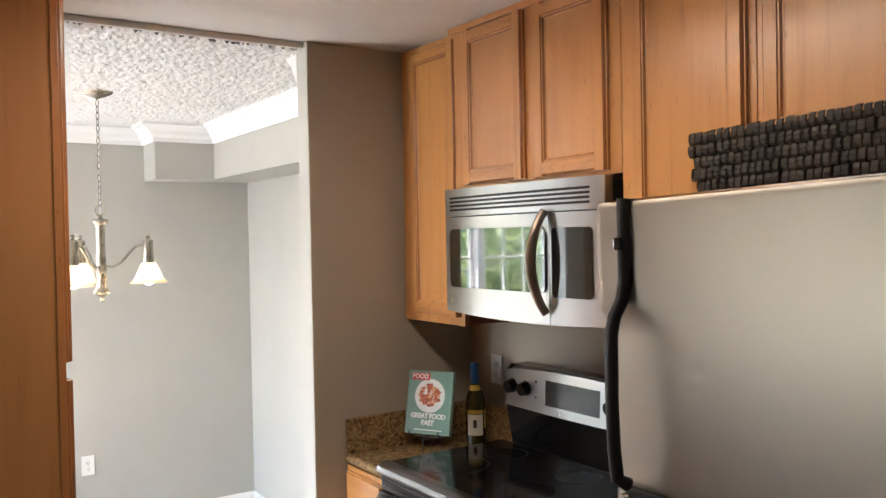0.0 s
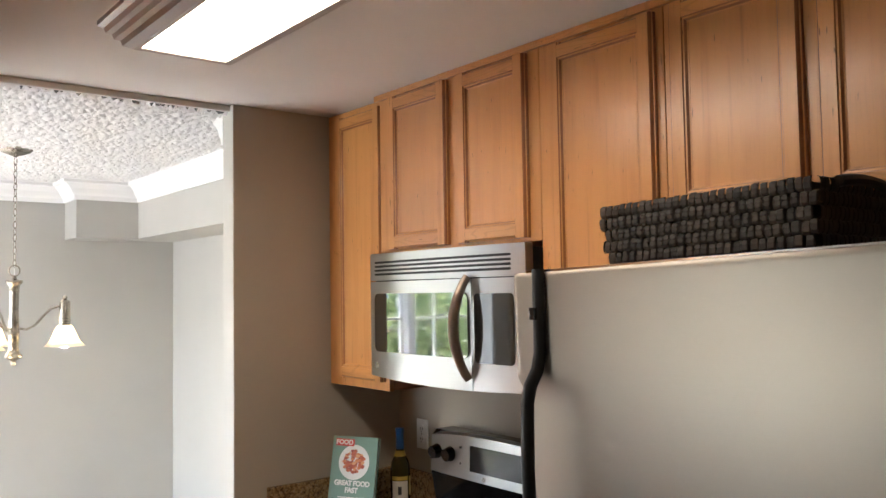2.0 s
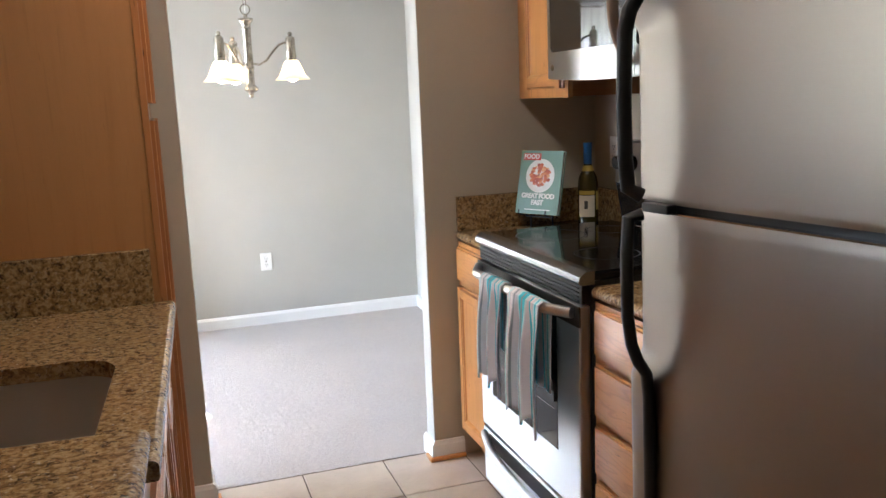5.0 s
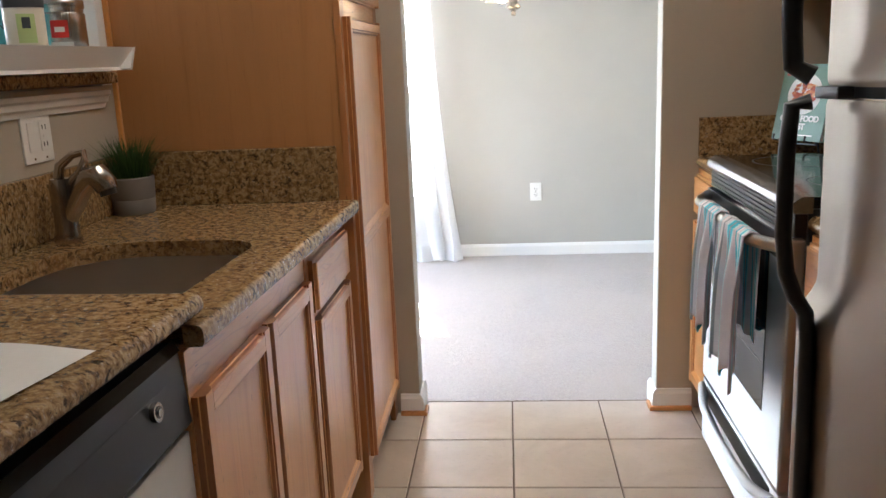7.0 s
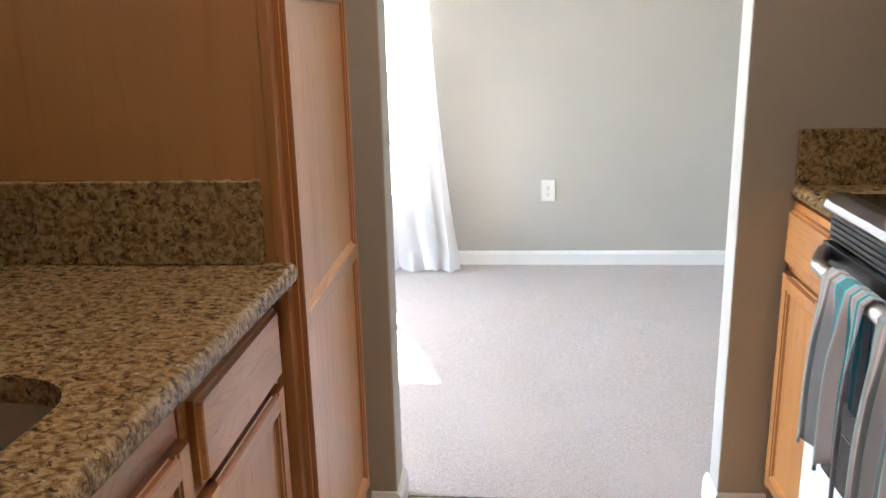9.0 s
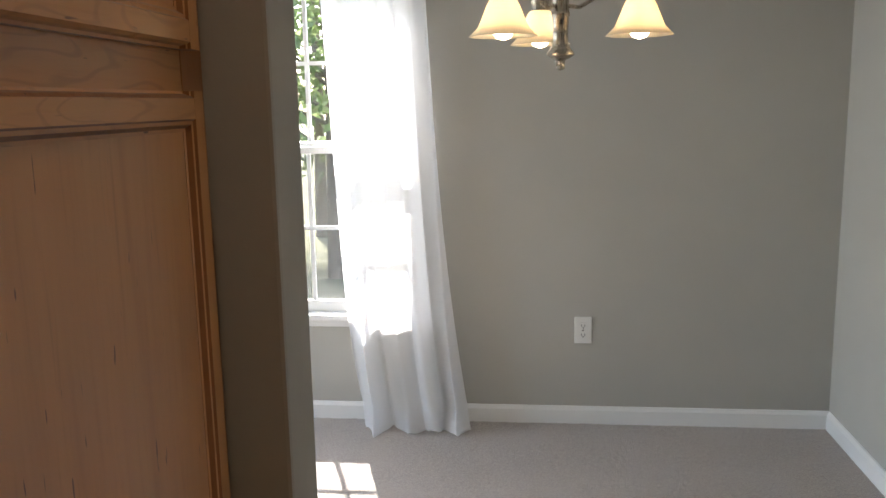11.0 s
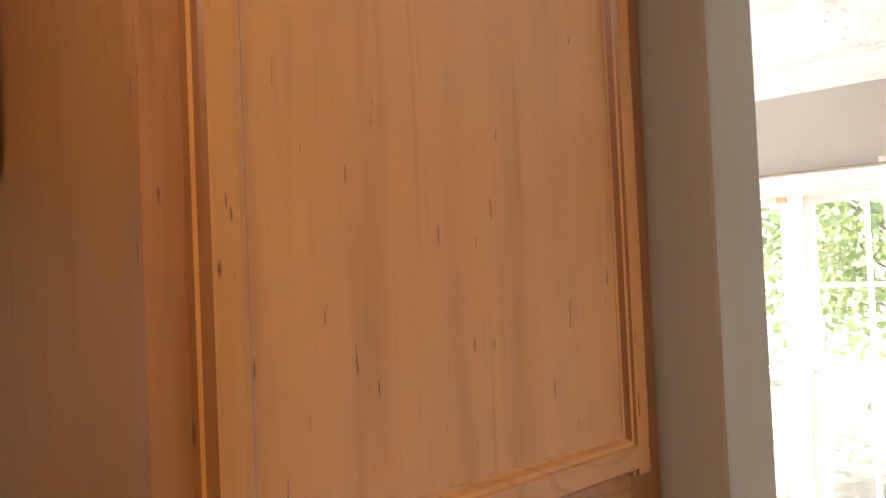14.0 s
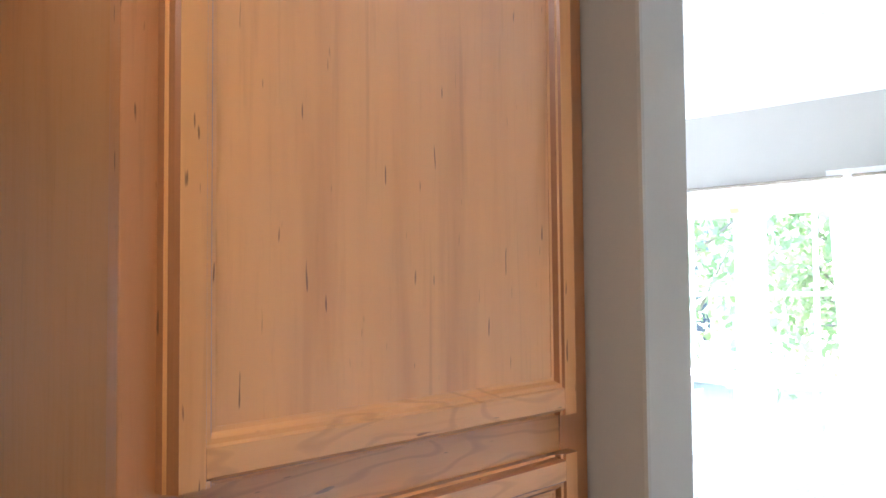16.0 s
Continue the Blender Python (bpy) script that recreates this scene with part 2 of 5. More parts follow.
steel = brushed("brushed_steel", (0.58, 0.58, 0.58), 0.33, "y", 0.003, 0.8, 0.25)
steel_oven = brushed("oven_steel", (0.66, 0.70, 0.75), 0.5, "y", 0.004, 0.95, 0.25)
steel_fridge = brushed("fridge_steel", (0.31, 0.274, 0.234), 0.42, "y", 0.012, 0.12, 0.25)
steel_sink = brushed("sink_steel", (0.55, 0.52, 0.48), 0.42, "y")
nickel = brushed("brushed_nickel", (0.40, 0.36, 0.30), 0.25, "z")
faucet_metal = brushed("faucet_metal", (0.42, 0.38, 0.34), 0.2, "z", 0.004)
chrome = plain("chrome", (0.62, 0.6, 0.58), 0.16, 1.0, bumpy=0)
bronze = brushed("handle_metal", (0.36, 0.29, 0.24), 0.36, "z")
rim_steel = brushed("rim_steel", (0.30, 0.30, 0.31), 0.24, "y", 0.003)
black = plain("black_plastic", (0.012, 0.012, 0.013), 0.42)
black_gloss = glass_dark("black_enamel", (0.010, 0.010, 0.011), 0.10)
cooktop_glass = glass_dark("cooktop_glass", (0.006, 0.006, 0.007), 0.09, 1.32)
door_glass = glass_dark("oven_glass", (0.012, 0.014, 0.016), 0.03)
mw_glass = glass_dark("microwave_glass", (0.008, 0.010, 0.012), 0.02, 2.6)
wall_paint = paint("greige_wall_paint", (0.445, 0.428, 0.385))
# the same wall paint, with the kitchen's warmer, dimmer light put into its colour
dim_wall_paint = paint("dimmed_wall_paint", (0.43, 0.372, 0.292))
ceiling_paint = paint("ceiling_paint", (0.72, 0.70, 0.665), 0.8)
white_trim = paint("white_trim_paint", (0.80, 0.79, 0.77), 0.4, 40, 0.04)
popcorn = paint("popcorn_texture", (0.80, 0.79, 0.765), 0.95, 260, 0.5)
white_plastic = plain("white_plastic", (0.78, 0.77, 0.74), 0.35)
white_enamel = plain("white_panel", (0.70, 0.70, 0.69), 0.3)
grout = plain("grout", (0.17, 0.13, 0.10), 0.9, grain=200)
tile_m = tile_mat("floor_tile_glaze")
carpet_m = carpet_mat("cut_pile_carpet")
curtain_m = translucent("sheer_curtain", (0.88, 0.88, 0.89), 0.6)
shade_m = translucent("frosted_shade", (0.88, 0.80, 0.66), 0.55, 0.3)
bulb_m = emitter("bulb_glow", (1.0, 0.74, 0.44), 2.6)
tube_m = emitter("fluorescent_diffuser", (1.0, 0.87, 0.67), 0.72)
pane_m = pane_mat("window_pane")
wicker = wicker_mat("dark_wicker")
teal = plain("teal_cloth", (0.08, 0.55, 0.74), 0.9, grain=500, bumpy=0.3)
sky_cloth = plain("light_blue_cloth", (0.60, 0.84, 0.90), 0.9, grain=500, bumpy=0.3)
grey_cloth = plain("grey_cloth", (0.70, 0.69, 0.78), 0.9, grain=500, bumpy=0.3)
dark_cloth = plain("slate_cloth", (0.30, 0.35, 0.42), 0.9, grain=500, bumpy=0.3)
pale_cloth = plain("pale_cloth", (0.88, 0.86, 0.88), 0.9, grain=500, bumpy=0.3)
cover_green = plain("cover_green", (0.165, 0.285, 0.225), 0.35, grain=30)
cover_red = plain("cover_red", (0.58, 0.035, 0.03), 0.35)
cover_white = plain("cover_white", (0.78, 0.78, 0.75), 0.35)
food_red = food_mat("food_print")
bottle_glass = glass_dark("bottle_glass", (0.035, 0.03, 0.008), 0.04)
foil_blue = plain("blue_foil", (0.02, 0.10, 0.28), 0.3)
label_paper = plain("label_paper", (0.70, 0.66, 0.56), 0.6)
label_gold = plain("label_yellow", (0.50, 0.36, 0.06), 0.5)
dark_ink = plain("dark_ink", (0.04, 0.045, 0.05), 0.6)
pot_m = plain("concrete_pot", (0.22, 0.20, 0.18), 0.85, grain=150, bumpy=0.2)
grass_m = leaf_mat("pot_grass_blade", (0.02, 0.06, 0.012), (0.06, 0.13, 0.03))
leaf_m = leaf_mat("tree_leaf", (0.12, 0.175, 0.06), (0.28, 0.33, 0.16))
bark_m = plain("bark", (0.17, 0.14, 0.11), 0.9, grain=25, vary=0.4, bumpy=0.6)
lawn_m = plain("lawn", (0.17, 0.165, 0.085), 0.95, grain=20, vary=0.35, bumpy=0.3)
def screen_mat(name):
    m, nt, p = shader(name)
    p.inputs["Base Color"].default_value, p.inputs["Roughness"].default_value = (0.16, 0.16, 0.16, 1), 0.6
    tr, ms = nt.nodes.new("ShaderNodeBsdfTransparent"), nt.nodes.new("ShaderNodeMixShader")
    ms.inputs[0].default_value = 0.38
    link(nt, tr.outputs[0], ms.inputs[1])
    link(nt, p.outputs[0], ms.inputs[2])
    link(nt, ms.outputs[0], nt.nodes["Material Output"].inputs["Surface"])
    return m


screen_m = screen_mat("insect_screen")
siding_m = plain("house_siding", (0.45, 0.44, 0.43), 0.7, grain=5)
roof_m = plain("roof_shingle", (0.13, 0.12, 0.12), 0.9, grain=12, vary=0.3)
far_glass = glass_dark("far_window_glass", (0.03, 0.035, 0.045), 0.08)
paper_m = plain("paper", (0.80, 0.79, 0.77), 0.7)
can_metal = brushed("can_metal", (0.62, 0.60, 0.57), 0.24, "z")
can_blue = plain("turquoise_box", (0.10, 0.42, 0.46), 0.5)
pale_green = plain("pale_green_print", (0.45, 0.55, 0.22), 0.5)
box_blue = plain("blue_carton", (0.015, 0.10, 0.26), 0.45)
box_green = plain("green_carton", (0.02, 0.28, 0.17), 0.45)
box_teal = plain("deep_teal_carton", (0.01, 0.12, 0.15), 0.45)
box_cream = plain("cream_carton", (0.72, 0.66, 0.53), 0.5)
box_yellow = plain("yellow_print", (0.66, 0.46, 0.04), 0.5)
box_tan = plain("cereal_print", (0.48, 0.25, 0.09), 0.6, grain=150, vary=0.35)
berry = plain("berry_print", (0.02, 0.02, 0.035), 0.4)

# ---- builders ----


def thing(name, label, category, at=(0, 0, 0), group="", kind=""):
    ob = new(name)
    ob.empty_display_size = 0.05
    ob.matrix_basis = Matrix.Translation(at)
    return tagged(ob, label, category, group, kind)


def base_of(ob):
    m = Matrix()
    while ob:
        m = ob.matrix_basis @ m
        ob = ob.parent
    return m


def finish(name, bm, mats, smooth=False):
    bmesh.ops.recalc_face_normals(bm, faces=bm.faces[:])
    me = bpy.data.meshes.new(name)
    bm.to_mesh(me)
    bm.free()
    for m in mats if isinstance(mats, (list, tuple)) else [mats]:
        me.materials.append(m)
    if smooth:
        for poly in me.polygons:
            poly.use_smooth = True
        me.set_sharp_from_angle(angle=radians(38))
    return new(name, me)


def part(name, bm, material, parent, label="", smooth=False):
    """Links a bmesh, whose points are in the world, as one mesh under a thing or a part."""
    ob = finish(name, bm, material, smooth)
    if parent:
        ob.parent = parent
        ob.matrix_parent_inverse = base_world[parent].inverted() if parent in base_world else base_of(parent).inverted()
    base_world[ob] = Matrix()
    return tagged(ob, label)


base_world = {}


def solo(name, bm, material, label, category, group="", kind="", smooth=False):
    return tagged(finish(name, bm, material, smooth), label, category, group, kind)


def structure(name, bm, material, smooth=False):
    return tagged(finish(name, bm, material, smooth), kind="structure")


def box(x0, x1, y0, y1, z0, z1, bevel=0.0, bm=None, segs=2):
    bm = bm or bmesh.new()
    one = bmesh.ops.create_cube(bm, size=1.0, matrix=Matrix.Translation(((x0 + x1) / 2, (y0 + y1) / 2, (z0 + z1) / 2)) @ Matrix.Diagonal((abs(x1 - x0), abs(y1 - y0), abs(z1 - z0), 1)))
    if bevel:
        edges = list({e for v in one["verts"] for e in v.link_edges})
        bmesh.ops.bevel(bm, geom=edges, offset=bevel, segments=segs, affect="EDGES", profile=0.6)
    return bm


def prism(outline, axis, a, b, bm=None):
    """A closed 2D outline carried along an axis from a to b: its two coordinates are the other two axes, in order."""
    bm = bm or bmesh.new()
    i = "xyz".index(axis)

    def place(p, s):
        q = list(p)
        q.insert(i, s)
        return bm.verts.new(q)
    v0, v1 = [place(p, a) for p in outline], [place(p, b) for p in outline]
    n = len(outline)
    bm.faces.new(v0)
    bm.faces.new(v1[::-1])
    for k in range(n):
        bm.faces.new((v0[k], v0[(k + 1) % n], v1[(k + 1) % n], v1[k]))
    return bm


def lathe(profile, x, y, segs=28, bm=None, close=False):
    bm = bm or bmesh.new()
    rings = []
    for r, z in profile:
        if r < 1e-5:
            rings.append([bm.verts.new((x, y, z))])
        else:
            rings.append([bm.verts.new((x + r * math.cos(2 * math.pi * k / segs), y + r * math.sin(2 * math.pi * k / segs), z)) for k in range(segs)])
    for a, b in zip(rings, rings[1:]):
        for k in range(segs):
            j = (k + 1) % segs
            f = [a[k % len(a)], a[j % len(a)], b[j % len(b)], b[k % len(b)]]
            u = list(dict.fromkeys(f))
            if len(u) > 2:
                bm.faces.new(u)
    return bm


def tube(points, radius, segs=10, bm=None, flat=1.0, caps=True):
    """A round bar along points; radius may be a list; flat squeezes it along its second normal."""
    bm = bm or bmesh.new()
    pts = [Vector(p) for p in points]
    rad = radius if isinstance(radius, (list, tuple)) else [radius] * len(pts)
    rings, ref = [], None
    for i, p in enumerate(pts):
        d = (pts[min(i + 1, len(pts) - 1)] - pts[max(i - 1, 0)]).normalized()
        if ref is None:
            ref = Vector((0, 0, 1)) if abs(d.z) < 0.8 else Vector((0, 1, 0))
        n1 = (ref - d * ref.dot(d)).normalized()
        n2 = d.cross(n1)
        ref = n1
        rings.append([bm.verts.new(p + (n1 * math.cos(2 * math.pi * k / segs) + n2 * math.sin(2 * math.pi * k / segs) * flat) * rad[i]) for k in range(segs)])
    for a, b in zip(rings, rings[1:]):
        for k in range(segs):
            bm.faces.new((a[k], a[(k + 1) % segs], b[(k + 1) % segs], b[k]))
    if caps:
        bm.faces.new(rings[0][::-1])
        bm.faces.new(rings[-1])
    return bm


def arc(fn, n):
    return [fn(i / (n - 1)) for i in range(n)]


def sheet(fn, nu, nv, bm=None):
    bm = bm or bmesh.new()
    g = [[bm.verts.new(fn(i / nu, j / nv)) for j in range(nv + 1)] for i in range(nu + 1)]
    for i in range(nu):
        for j in range(nv):
            bm.faces.new((g[i][j], g[i + 1][j], g[i + 1][j + 1], g[i][j + 1]))
    return bm


def rough_sheet(name, x0, x1, y0, y1, z, step, height, material, seed):
    """A level sheet with small random relief."""
    nx, ny = int((x1 - x0) / step), int((y1 - y0) / step)
    rng = np.random.default_rng(seed)
    xs, ys = np.linspace(x0, x1, nx + 1), np.linspace(y0, y1, ny + 1)
    gx, gy = np.meshgrid(xs, ys, indexing="ij")
    gz = z + height * rng.random((nx + 1, ny + 1)) ** 2
    gx = gx + (rng.random(gx.shape) - 0.5) * step * 0.6
    gy = gy + (rng.random(gy.shape) - 0.5) * step * 0.6
    gx[0], gx[-1], gy[:, 0], gy[:, -1] = x0, x1, y0, y1
    verts = np.stack([gx, gy, gz], -1).reshape(-1, 3)
    idx = np.arange((nx + 1) * (ny + 1)).reshape(nx + 1, ny + 1)
    quads = np.stack([idx[:-1, :-1], idx[1:, :-1], idx[1:, 1:], idx[:-1, 1:]], -1).reshape(-1, 4)
    me = bpy.data.meshes.new(name)
    me.from_pydata(verts.tolist(), [], quads.tolist())
    me.materials.append(material)
    for poly in me.polygons:
        poly.use_smooth = True
    return new(name, me)


def words(name, text, size, m, material, parent, label="", extrude=0.0004, spacing=1.0, bold=0.0):
    cu = bpy.data.curves.new(name, "FONT")
    cu.body, cu.size, cu.extrude, cu.align_x, cu.align_y, cu.space_character = text, size, extrude, "CENTER", "CENTER", spacing
    cu.offset = bold
    tmp = bpy.data.objects.new(name, cu)
    me = bpy.data.meshes.new_from_object(tmp)
    bpy.data.objects.remove(tmp)
    me.transform(m)
    me.materials.clear()
    me.materials.append(material)
    ob = new(name, me)
    if parent:
        ob.parent = parent
        ob.matrix_parent_inverse = base_world[parent].inverted() if parent in base_world else base_of(parent).inverted()
    base_world[ob] = Matrix()
    return tagged(ob, label)


def facing(x, y, z, side):
    """A text pose on a wall: side '-x' faces towards smaller x, '-y' towards smaller y."""
    return pose(x, y, z, 90, 0, {"-x": -90, "-y": 0, "+x": 90}[side])

# ---- structure ----
CEIL = 2.44
KR, KL, KB = 2.04, -0.25, -1.0         # kitchen: right wall, left wall, back wall
FAR, DR, DL, DB = 5.27, 1.985, -3.2, -1.6   # dining and living: far wall, right wall, left wall, back wall
OPEN_L, OPEN_R = 0.462, 1.315          # the opening between kitchen and dining
FACE_L, FACE_R, BACKF = 2.83, 2.86, 2.95

structure("subfloor", box(DL - 0.15, KR + 0.15, DB - 0.15, FAR + 0.15, -0.16, -0.012), grout)
structure("wall_kitchen_right", box(KR, KR + 0.12, KB, FACE_R, 0, CEIL), dim_wall_paint)
structure("wall_kitchen_back", box(KL - 0.12, KR + 0.12, KB - 0.12, KB, 0, CEIL), dim_wall_paint)
for name, x0, x1, face in (("wall_opening_right", OPEN_R, KR + 0.12, FACE_R), ("wall_opening_left", -1.75, OPEN_L, FACE_L)):
    wb = box(x0, x1, face, BACKF, 0, CEIL, 0.006)
    wb.normal_update()
    for f in wb.faces:                      # the kitchen side has that room's dim, warm light in its colour
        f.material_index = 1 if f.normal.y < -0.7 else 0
    structure(name, wb, [wall_paint, dim_wall_paint])
# the wall with the pass-through, over and under its opening
PT1, PTB, PTT = 2.15, 1.235, 1.77
structure("wall_kitchen_left_low", box(KL - 0.12, KL, 0.4, FACE_L, 0, PTB), dim_wall_paint)
structure("wall_kitchen_left_high", box(KL - 0.12, KL, KB, FACE_L, PTT, CEIL), dim_wall_paint)
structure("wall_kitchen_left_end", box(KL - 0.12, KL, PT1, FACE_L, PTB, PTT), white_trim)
structure("wall_kitchen_left_near", box(KL - 0.12, KL, KB, 0.4, 0, PTT), dim_wall_paint)

# far wall with its window opening
WX0, WX1, WZ0, WZ1 = -1.157, 0.25, 0.475, 1.91
far = [box(DL, WX0, FAR, FAR + 0.14, 0, CEIL), box(WX1, DR + 0.12, FAR, FAR + 0.14, 0, CEIL), box(WX0, WX1, FAR, FAR + 0.14, 0, WZ0), box(WX0, WX1, FAR, FAR + 0.14, WZ1, CEIL)]
for name, b in zip(("wall_far_left", "wall_far_right", "wall_far_under_window", "wall_far_over_window"), far):
    structure(name, b, wall_paint)
structure("wall_dining_right", box(DR, DR + 0.12, BACKF, FAR, 0, CEIL), wall_paint)
# living side, with a wide window opening in its left wall
for name, b in (("wall_living_left_south", box(DL - 0.14, DL, DB, 3.0, 0, CEIL)), ("wall_living_left_north", box(DL - 0.14, DL, 5.0, FAR + 0.14, 0, CEIL)),
                ("wall_living_left_low", box(DL - 0.14, DL, 3.0, 5.0, 0, 0.1)), ("wall_living_left_high", box(DL - 0.14, DL, 3.0, 5.0, 2.2, CEIL))):
    structure(name, b, wall_paint)
structure("wall_living_back", box(DL - 0.14, KL - 0.12, DB - 0.12, DB, 0, CEIL), wall_paint)

structure("ceiling_kitchen", box(KL - 0.12, KR + 0.12, KB - 0.12, 2.90, CEIL, CEIL + 0.1), ceiling_paint)
structure("ceiling_slab", box(DL - 0.15, KR + 0.15, DB - 0.15, FAR + 0.15, CEIL + 0.104, CEIL + 0.2), ceiling_paint)
tagged(rough_sheet("ceiling_dining", -1.6, DR, 2.90, FAR, CEIL - 0.02, 0.0085, -0.017, popcorn, 3), kind="structure")
structure("ceiling_edge", box(KL - 0.12, KR + 0.12, 2.886, 2.902, CEIL - 0.024, CEIL - 0.001, 0.003), ceiling_paint)
structure("ceiling_living", box(DL, -1.6, DB, FAR, CEIL, CEIL + 0.1), ceiling_paint)
structure("ceiling_living_near", box(-1.6, KL - 0.12, DB, FACE_L, CEIL, CEIL + 0.1), ceiling_paint)

# soffit boxes in the far right corner
structure("soffit_side", box(1.685, DR, BACKF, FAR, 2.09, CEIL), wall_paint)
structure("soffit_corner", box(1.335, 1.683, 5.02, FAR, 2.085, CEIL), wall_paint)

# crown moulding
CR = [(0.0, 0.0), (0.0, -0.125), (0.012, -0.125), (0.016, -0.1), (0.03, -0.085), (0.045, -0.06), (0.07, -0.035), (0.088, -0.028), (0.09, -0.012), (0.1, -0.008), (0.1, 0.0)]


def crown(name, axis, a, b, at, side):
    pts = [(at + side * u, CEIL - 0.022 + 0.92 * w) for u, w in CR]
    return structure(name, prism(pts, axis, a, b), white_trim)


crown("crown_far", "x", DL, 1.335, FAR, -1)
# mitred outer corner on the soffit
cf = prism([(5.02 - u, CEIL - 0.022 + 0.92 * w) for u, w in CR], "x", 1.30, 1.685)
for vt in cf.verts:
    if vt.co.x < 1.301:
        vt.co.x = 1.335 - (5.02 - vt.co.y)
structure("crown_corner_front", cf, white_trim)
cs = prism([(1.335 - u, CEIL - 0.022 + 0.92 * w) for u, w in CR], "y", 4.98, FAR)
for vt in cs.verts:
    if vt.co.y < 4.981:
        vt.co.y = 5.02 - (1.335 - vt.co.x)
structure("crown_corner_side", cs, white_trim)
crown("crown_side", "y", BACKF, 5.02, 1.685, -1)
crown("crown_opening", "x", OPEN_R, 1.685, BACKF, 1)

# baseboards
BB = [(0.0, 0.0), (0.0, 0.078), (0.006, 0.076), (0.009, 0.068), (0.013, 0.061), (0.014, 0.0)]


def baseboard(name, axis, a, b, at, side):
    return structure(name, prism([(at + side * u, w) for u, w in BB], axis, a, b), white_trim)


baseboard("baseboard_far", "x", DL, DR, FAR, -1)
baseboard("baseboard_right", "y", BACKF, FAR - 0.014, DR, -1)
baseboard("baseboard_opening_right_cap", "y", FACE_R - 0.014, BACKF + 0.014, OPEN_R, -1)
baseboard("baseboard_opening_right", "x", OPEN_R, 1.44, FACE_R, -1)
baseboard("baseboard_opening_left_cap", "y", FACE_L - 0.014, BACKF + 0.014, OPEN_L, 1)
baseboard("baseboard_opening_left", "x", 0.392, OPEN_L, FACE_L, -1)
baseboard("baseboard_dining_right_return", "x", OPEN_R, DR, BACKF, 1)
structure("shoe_right", box(OPEN_R - 0.026, 1.44, FACE_R - 0.028, FACE_R - 0.014, 0.0, 0.018, 0.005), maple_x)
structure("shoe_left", box(0.392, OPEN_L + 0.026, FACE_L - 0.028, FACE_L - 0.014, 0.0, 0.018, 0.005), maple_x)
structure("shoe_right_cap", box(OPEN_R - 0.027, OPEN_R - 0.014, FACE_R - 0.014, FACE_R + 0.04, 0.0, 0.018, 0.005), maple_y)
structure("shoe_left_cap", box(OPEN_L + 0.014, OPEN_L + 0.027, FACE_L - 0.014, FACE_L + 0.04, 0.0, 0.018, 0.005), maple_y)

# carpet
tagged(rough_sheet("carpet_dining", KL - 0.12, DR, 2.934, FAR, 0.0, 0.008, 0.003, carpet_m, 5), kind="structure")
structure("carpet_living", box(DL, KL - 0.121, DB, FAR, -0.012, 0.006), carpet_m)

# ---- window in the far wall ----
win = thing("window_1", "white double-hung window pair with grilles, sunlit", "window", ((WX0 + WX1) / 2, FAR, WZ0), kind="structure")
TW = 0.062
part("casing_left", box(WX0 - TW, WX0, FAR - 0.016, FAR, WZ0, WZ1 + TW, 0.004), white_trim, win)
part("casing_right", box(WX1, WX1 + TW, FAR - 0.016, FAR, WZ0, WZ1 + TW, 0.004), white_trim, win)
part("casing_top", prism([(FAR, WZ1), (FAR - 0.016, WZ1), (FAR - 0.018, WZ1 + 0.05), (FAR - 0.03, WZ1 + 0.066), (FAR - 0.03, WZ1 + 0.075), (FAR, WZ1 + 0.075)], "x", WX0, WX1), white_trim, win)
part("sill", box(WX0 - 0.09, WX1 + 0.09, FAR - 0.045, FAR + 0.139, WZ0 - 0.022, WZ0 + 0.0035, 0.003), white_trim, win)
part("apron", box(WX0 - TW, WX1 + TW, FAR - 0.014, FAR, WZ0 - 0.055, WZ0 - 0.022, 0.003), white_trim, win)
part("mullion", box(-0.487, -0.42, FAR + 0.005, FAR + 0.12, WZ0, WZ1, 0.006), white_trim, win)
ZM = 1.192


def sash(x0, x1, z0, z1, y, foot=0.03):
    s = part("sash", box(x0, x0 + 0.03, y, y + 0.035, z0, z1, 0.004), white_trim, win)
    for n, b in (("stile", box(x1 - 0.03, x1, y, y + 0.035, z0, z1, 0.004)), ("rail", box(x0 + 0.03, x1 - 0.03, y, y + 0.035, z0, z0 + foot, 0.004)), ("rail", box(x0 + 0.03, x1 - 0.03, y, y + 0.035, z1 - 0.03, z1, 0.004))):
        part(n, b, white_trim, s)
    w = (x1 - x0 - 0.06) / 3
    zm = (z0 + foot + z1 - 0.03) / 2
    for k in (1, 2):
        part("muntin", box(x0 + 0.03 + w * k - 0.008, x0 + 0.03 + w * k + 0.008, y + 0.008, y + 0.024, z0 + 0.03, z1 - 0.03), white_trim, s)
    part("muntin", box(x0 + 0.03, x1 - 0.03, y + 0.006, y + 0.026, zm - 0.008, zm + 0.008), white_trim, s)
    g = part("pane", box(x0 + 0.03, x1 - 0.03, y + 0.014, y + 0.018, z0 + 0.03, z1 - 0.03), pane_m, s)
    g.visible_shadow = False


for a, b in ((WX0 + 0.012, -0.487), (-0.42, WX1 - 0.012)):
    sash(a, b, WZ0 + 0.004, ZM + 0.005, FAR + 0.03, 0.048)
    sash(a, b, ZM - 0.005, WZ1 - 0.006, FAR + 0.068)
part("latch", box(-0.50, -0.462, FAR - 0.004, FAR + 0.006, WZ1 - 0.03, WZ1 - 0.008, 0.003), ply, win, "small tan paper tag")

